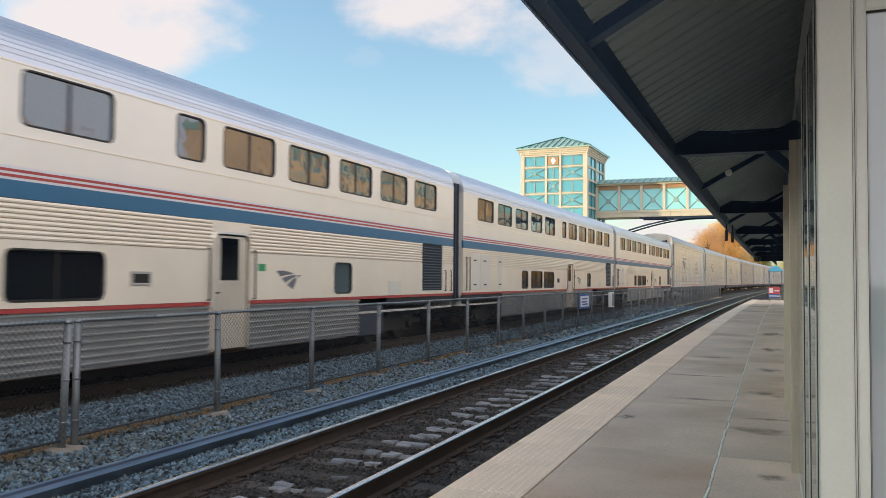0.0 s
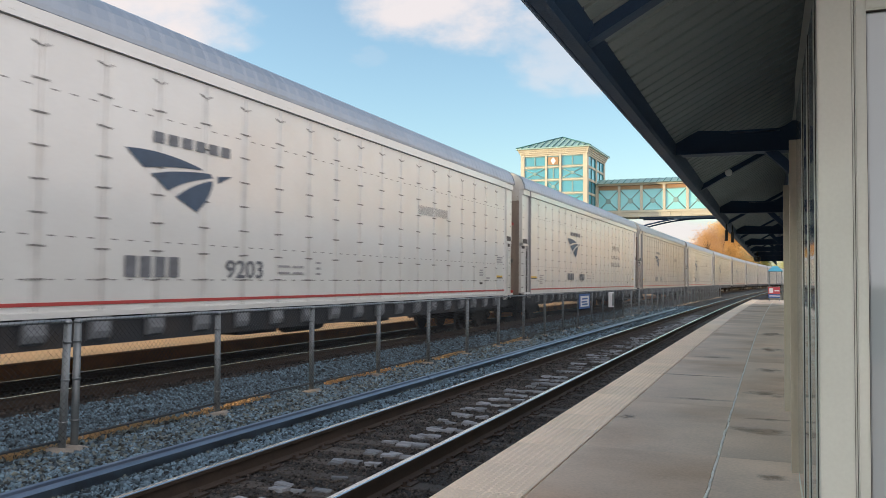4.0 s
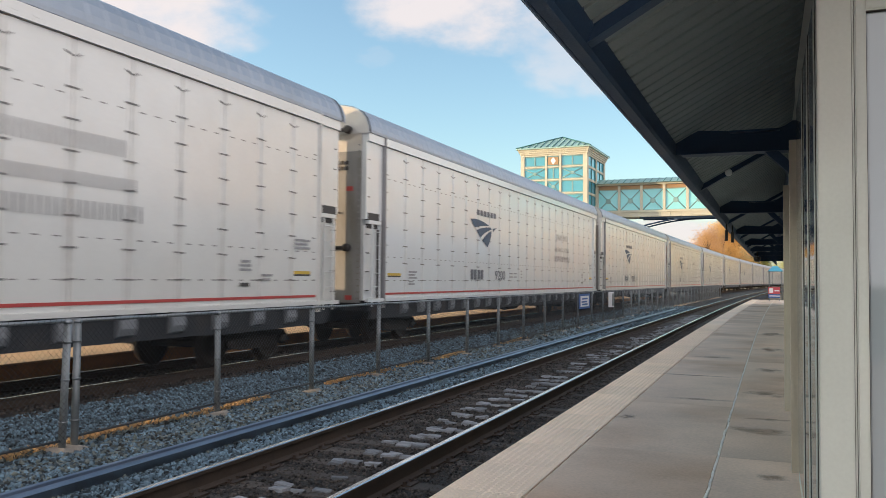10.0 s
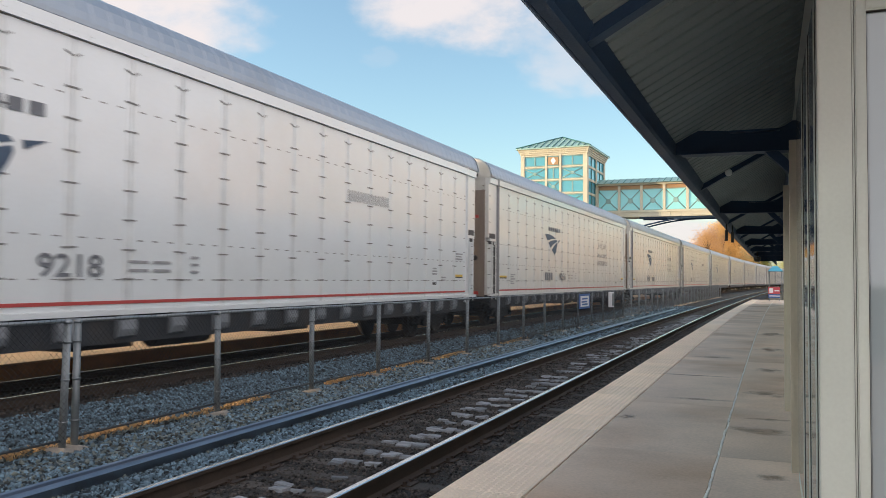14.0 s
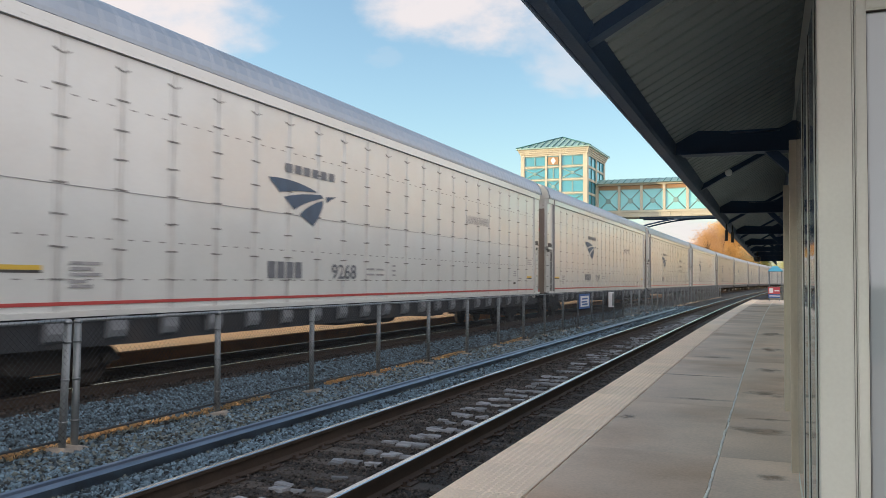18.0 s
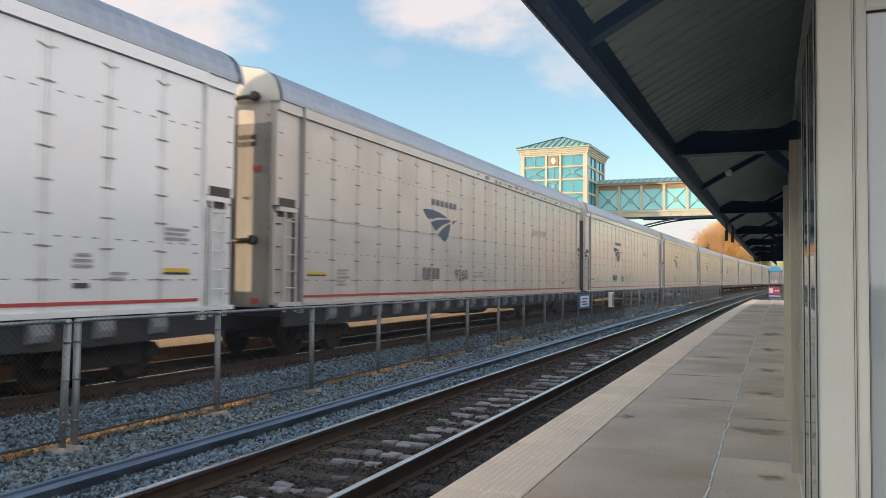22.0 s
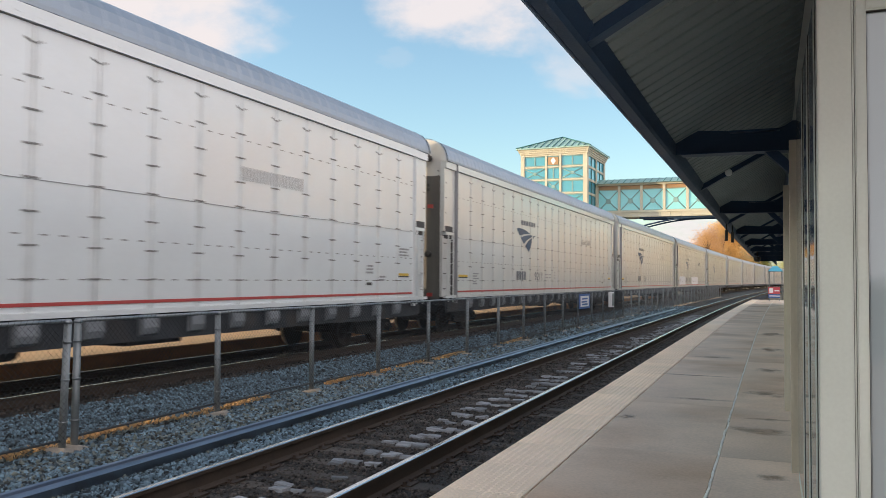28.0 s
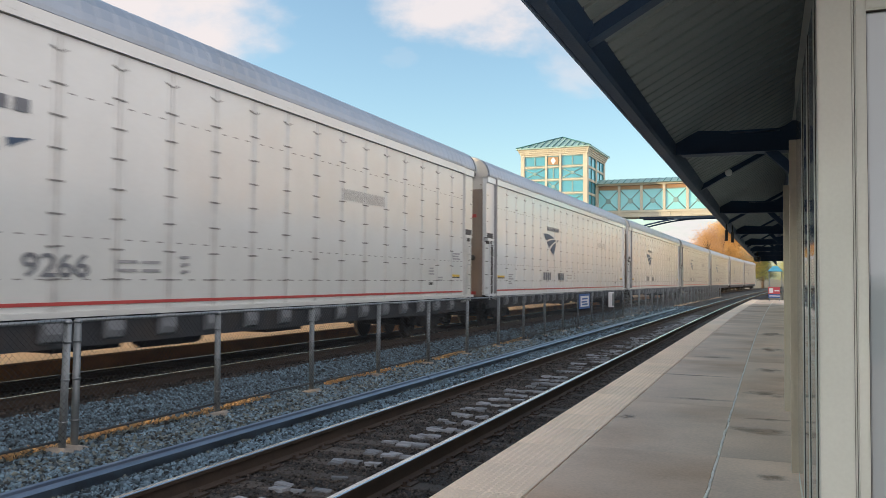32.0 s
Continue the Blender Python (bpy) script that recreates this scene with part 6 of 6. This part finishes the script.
def build_trees():
    g = lambda lat, s: on_line(lat, s, GROUND - 0.2)
    for lat, s, h, r, leaf, seed, cone in ((-20.6, 205, 14.5, 4.2, "leaf_rust", 1, False), (-19.6, 222, 16.8, 5.2, "leaf_orange", 2, False), (-16.3, 226, 16.0, 5.4, "leaf_orange", 3, False),
                                           (-18.5, 232, 20.3, 3.0, "leaf_orange", 8, True), (-15.5, 250, 15.5, 5.0, "leaf_yellow", 4, False), (-13.5, 262, 14.0, 4.0, "leaf_green", 5, True),
                                           (-26, 235, 14, 6, "leaf_rust", 6, False)):
        build_tree("tree", g(lat, s), h, r, leaf, {"leaf_rust": "rust-coloured bare-topped autumn tree behind the railway line", "leaf_orange": "orange autumn tree lit by low sun",
                   "leaf_yellow": "yellow-green tree beyond the train", "leaf_green": "dark green conifer beyond the tracks"}[leaf], seed, cone=cone)
    for lat, s, h, r, leaf, seed in ((-3.5, 330, 12, 6, "leaf_orange", 11), (-12, 340, 12, 6, "leaf_yellow", 12), (6, 335, 13, 6, "leaf_yellow", 13), (-1, 318, 8, 4, "leaf_green", 14)):
        build_tree("tree", g(lat, s), h, r, leaf, "tree at the bend beyond the platform", seed)


def build_right_trees():
    """Autumn trees beyond the station, which the coach windows and the far cars mirror."""
    rng = random.Random(77)
    for i, (lat, s) in enumerate(((26, 18), (30, 42), (22, 118), (30, 146), (20, 175), (28, 206), (22, 240), (34, 275), (38, -6), (28, -30))):
        build_tree("tree", on_line(lat, s, GROUND - 0.2), (7 if s < 36 else 11 if s < 60 else 15) + 3 * rng.random(), 5.0, ("leaf_orange", "leaf_rust", "leaf_orange")[i % 3], "orange autumn tree beyond the station building", 100 + i, clumps=60, per=36, low=0.12)


def build_mirrored_wood():
    """Unseen sunlit autumn wood added beyond the bend, to warm what the far cars mirror at a flat angle."""
    rng = random.Random(78)
    for i in range(13):
        y = rng.uniform(320, 430)
        x = y * math.tan(radians(4.5 + i * 1.1))
        build_tree("tree", pose(x, y, GROUND - 1.8), rng.uniform(24, 31), rng.uniform(8, 10), ("leaf_rust", "leaf_orange")[i % 2], "tall unseen autumn tree added to warm the far cars' reflections", 200 + i, clumps=70, per=36, low=0.08)


def build_facade():
    """Tan building across the station yard, mirrored in the coach windows and the flanks of far cars."""
    b = thing("tan_building", on_line(40, 88, GROUND - 0.3), "tan building with rows of windows and teal roof edge", "building")
    L, Hb = 95.0, 23.0
    bm = bmesh.new()
    box(bm, 0, 14, 0, L, 0, Hb)
    w = part("wall", bm, M["warm_facade"], b)
    bm = bmesh.new()
    box(bm, -0.4, 14.4, -0.4, L + 0.4, Hb, Hb + 1.2)
    part("roof", bm, M["teal_roof"], b, "teal roof edge")
    for k in range(5):
        bm = bmesh.new()
        box(bm, -0.25, 0.0, 0, L, 3.9 + k * 4.1, 4.4 + k * 4.1)
        part("floor_band", bm, M["cream_stone"], b)
    for j in range(12):
        bm = bmesh.new()
        box(bm, -0.5, 0.0, 0.3 + j * 8.4, 1.5 + j * 8.4, 0, Hb)
        part("pier", bm, M["orange_band"], b)
    bm = bmesh.new()
    box(bm, -0.06, 0.0, 0, 2.0, 1.0, 3.1)
    pane = mesh_of("window", bm, M["teal_glass"])
    for k in range(5):
        for j in range(22):
            piece("window", pane, b, pose(0, 2.4 + j * 4.2, 0.4 + k * 4.1))


# ---------- clouds ----------
def cloud_material(seed, density):
    m = bpy.data.materials.new("cloud_vapour")
    m.use_nodes = True
    n, l = m.node_tree.nodes, m.node_tree.links
    n.remove(n["Principled BSDF"])
    out = n["Material Output"]
    co = n.new("ShaderNodeTexCoord")
    t = n.new("ShaderNodeTexNoise")
    t.inputs["Scale"].default_value, t.inputs["Detail"].default_value, t.inputs["Roughness"].default_value = 1.7, 9.0, 0.55
    off = n.new("ShaderNodeVectorMath")
    off.inputs[1].default_value = (seed * 3.1, seed * 1.7, 0)
    l.new(co.outputs["Object"], off.inputs[0])
    l.new(off.outputs[0], t.inputs["Vector"])
    ln = n.new("ShaderNodeVectorMath")
    ln.operation = "LENGTH"
    l.new(co.outputs["Object"], ln.inputs[0])
    sub = n.new("ShaderNodeMath")
    sub.operation = "SUBTRACT"
    l.new(t.outputs[0], sub.inputs[0])
    sq = n.new("ShaderNodeMath")
    sq.operation = "POWER"
    sq.inputs[1].default_value = 2.0
    l.new(ln.outputs["Value"], sq.inputs[0])
    k = n.new("ShaderNodeMath")
    k.operation = "MULTIPLY"
    k.inputs[1].default_value = 0.80
    l.new(sq.outputs[0], k.inputs[0])
    l.new(k.outputs[0], sub.inputs[1])
    mr = n.new("ShaderNodeMapRange")
    mr.interpolation_type = "SMOOTHSTEP"
    mr.inputs[1].default_value, mr.inputs[2].default_value, mr.inputs[4].default_value = 0.06, 0.44, density
    l.new(sub.outputs[0], mr.inputs[0])
    em, tr, mix = n.new("ShaderNodeEmission"), n.new("ShaderNodeBsdfTransparent"), n.new("ShaderNodeMixShader")
    em.inputs["Color"].default_value = (0.93, 0.86, 0.86, 1)
    em.inputs["Strength"].default_value = 0.37
    l.new(mr.outputs[0], mix.inputs[0])
    l.new(tr.outputs[0], mix.inputs[1])
    l.new(em.outputs[0], mix.inputs[2])
    l.new(mix.outputs[0], out.inputs["Surface"])
    return m


FOCAL = 784 / math.tan(radians(57.74 / 2))
FAR = 2600.0


def sky_pose(px, py, far):
    """A pose far off in the sky, facing the camera."""
    v = Vector(((px - 784) / FOCAL, (441 - py) / FOCAL, -1)) * far
    return Matrix.Translation(STAND @ v) @ STAND.to_3x3().to_4x4()


def build_clouds():
    clouds = []
    for k, (px, py, w, h, seed, density) in enumerate(((200, 25, 330, 200, 1.0, 1.0), (790, -15, 260, 160, 2.0, 0.95), (1010, 95, 200, 120, 3.0, 0.5), (1190, 425, 220, 65, 4.0, 0.9), (645, 100, 55, 30, 5.3, 0.1))):
        far = FAR + 60 * k
        me = bpy.data.meshes.new("cloud")
        sx, sy = w / FOCAL * far, h / FOCAL * far
        me.from_pydata([(-1, -1, 0), (1, -1, 0), (1, 1, 0), (-1, 1, 0)], [], [(0, 1, 2, 3)])
        me.materials.append(cloud_material(seed, density))
        ob = tagged(new("cloud", me), "pale pink-white cloud drifting in a blue sky", "cloud", "clouds", kind="structure")
        ob.scale = (sx, sy, 1)
        clouds.append((ob, px, py, far))
    return clouds


# ---------- motion over time ----------
# metres that the train has gone at each full second
RUN = [-0.02, 25.56, 51.19, 76.39, 101.76, 127.19, 152.74, 178.34, 203.93, 229.79, 255.61, 280.71, 306.92, 333.03, 359.16, 385.29, 411.42, 437.64, 464.01, 489.43, 516.02, 542.62, 569.14, 595.97, 622.7, 648.71, 675.46, 702.31, 729.22, 756.29, 783.44, 810.65, 838.02]


def motions():
    for car, s in TRAIN:
        rows = []
        for t in range(33):
            rows.append((float(t), on_line(FAR_TRACK, (s - RUN[t]) / (1 - BEND * (FAR_TRACK + 1.55)), RAIL_TOP)))
        walk(car, rows)
    for ob, px, py, far in CLOUDS:
        walk(ob, [(0.0, sky_pose(px, py, far)), (32.0, sky_pose(px + 62, py + 2, far))])


build_ground()
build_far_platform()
stones("loose_ballast", "blue-grey crushed stone between the tracks", M["stone"], [(-9.25, -8.1, 4.5, 13, 17000, 0.033, -0.312), (-8.1, -7.18, 4.5, 13, 13000, 0.033, -0.332), (-7.18, -4.95, 4.5, 13, 32000, 0.033, -0.312), (-9.25, -8.1, 13, 24, 10000, 0.041, -0.312), (-8.1, -7.2, 13, 24, 8000, 0.041, -0.332), (-7.2, -4.95, 13, 24, 19000, 0.041, -0.312), (-9.05, -4.95, 24, 60, 18000, 0.055, -0.30), (-9.05, -4.95, -2, 4.5, 2500, 0.05, -0.30)], 11)
litter()
stones("brown_ballast", "brown and grey stones along the fence", M["stone_brown"], [(-7.17, -7.02, 4.2, 9.3, 1500, 0.034, -0.294), (-6.9, -5.5, 4.5, 16, 7000, 0.036, -0.308), (-7.3, -5.5, 16, 40, 4000, 0.042, -0.298)], 15)
stones("dark_ballast", "dark oily stones around the rails", M["stone_dark"], [(-4.95, -2.35, 4.0, 14, 22000, 0.021, -0.322), (-4.95, -2.35, 14, 34, 16000, 0.028, -0.322), (-12.4, -9.0, 6, 40, 14000, 0.042, -0.305)], 12)
island_stone(M["stone"])
island_stone(M["stone_brown"])
island_stone(M["stone_dark"])
build_track("track_near", NEAR_TRACK, -12, 190, 2.0, 70, "railway track with rusty rails on weathered wooden ties", 21)
build_track("track_far", FAR_TRACK, -60, 380, 6.0, 50, "far railway track under the train", 22)
build_spare_rail()
build_platform()
build_fence()
build_fence_signs()
build_canopy()
build_hanging_bits()
build_station_wall()
build_platform_end()
build_tower()
build_bridge()
build_trees()
build_right_trees()
build_mirrored_wood()
build_facade()
CLOUDS = build_clouds()
TRAIN = build_train()
motions()
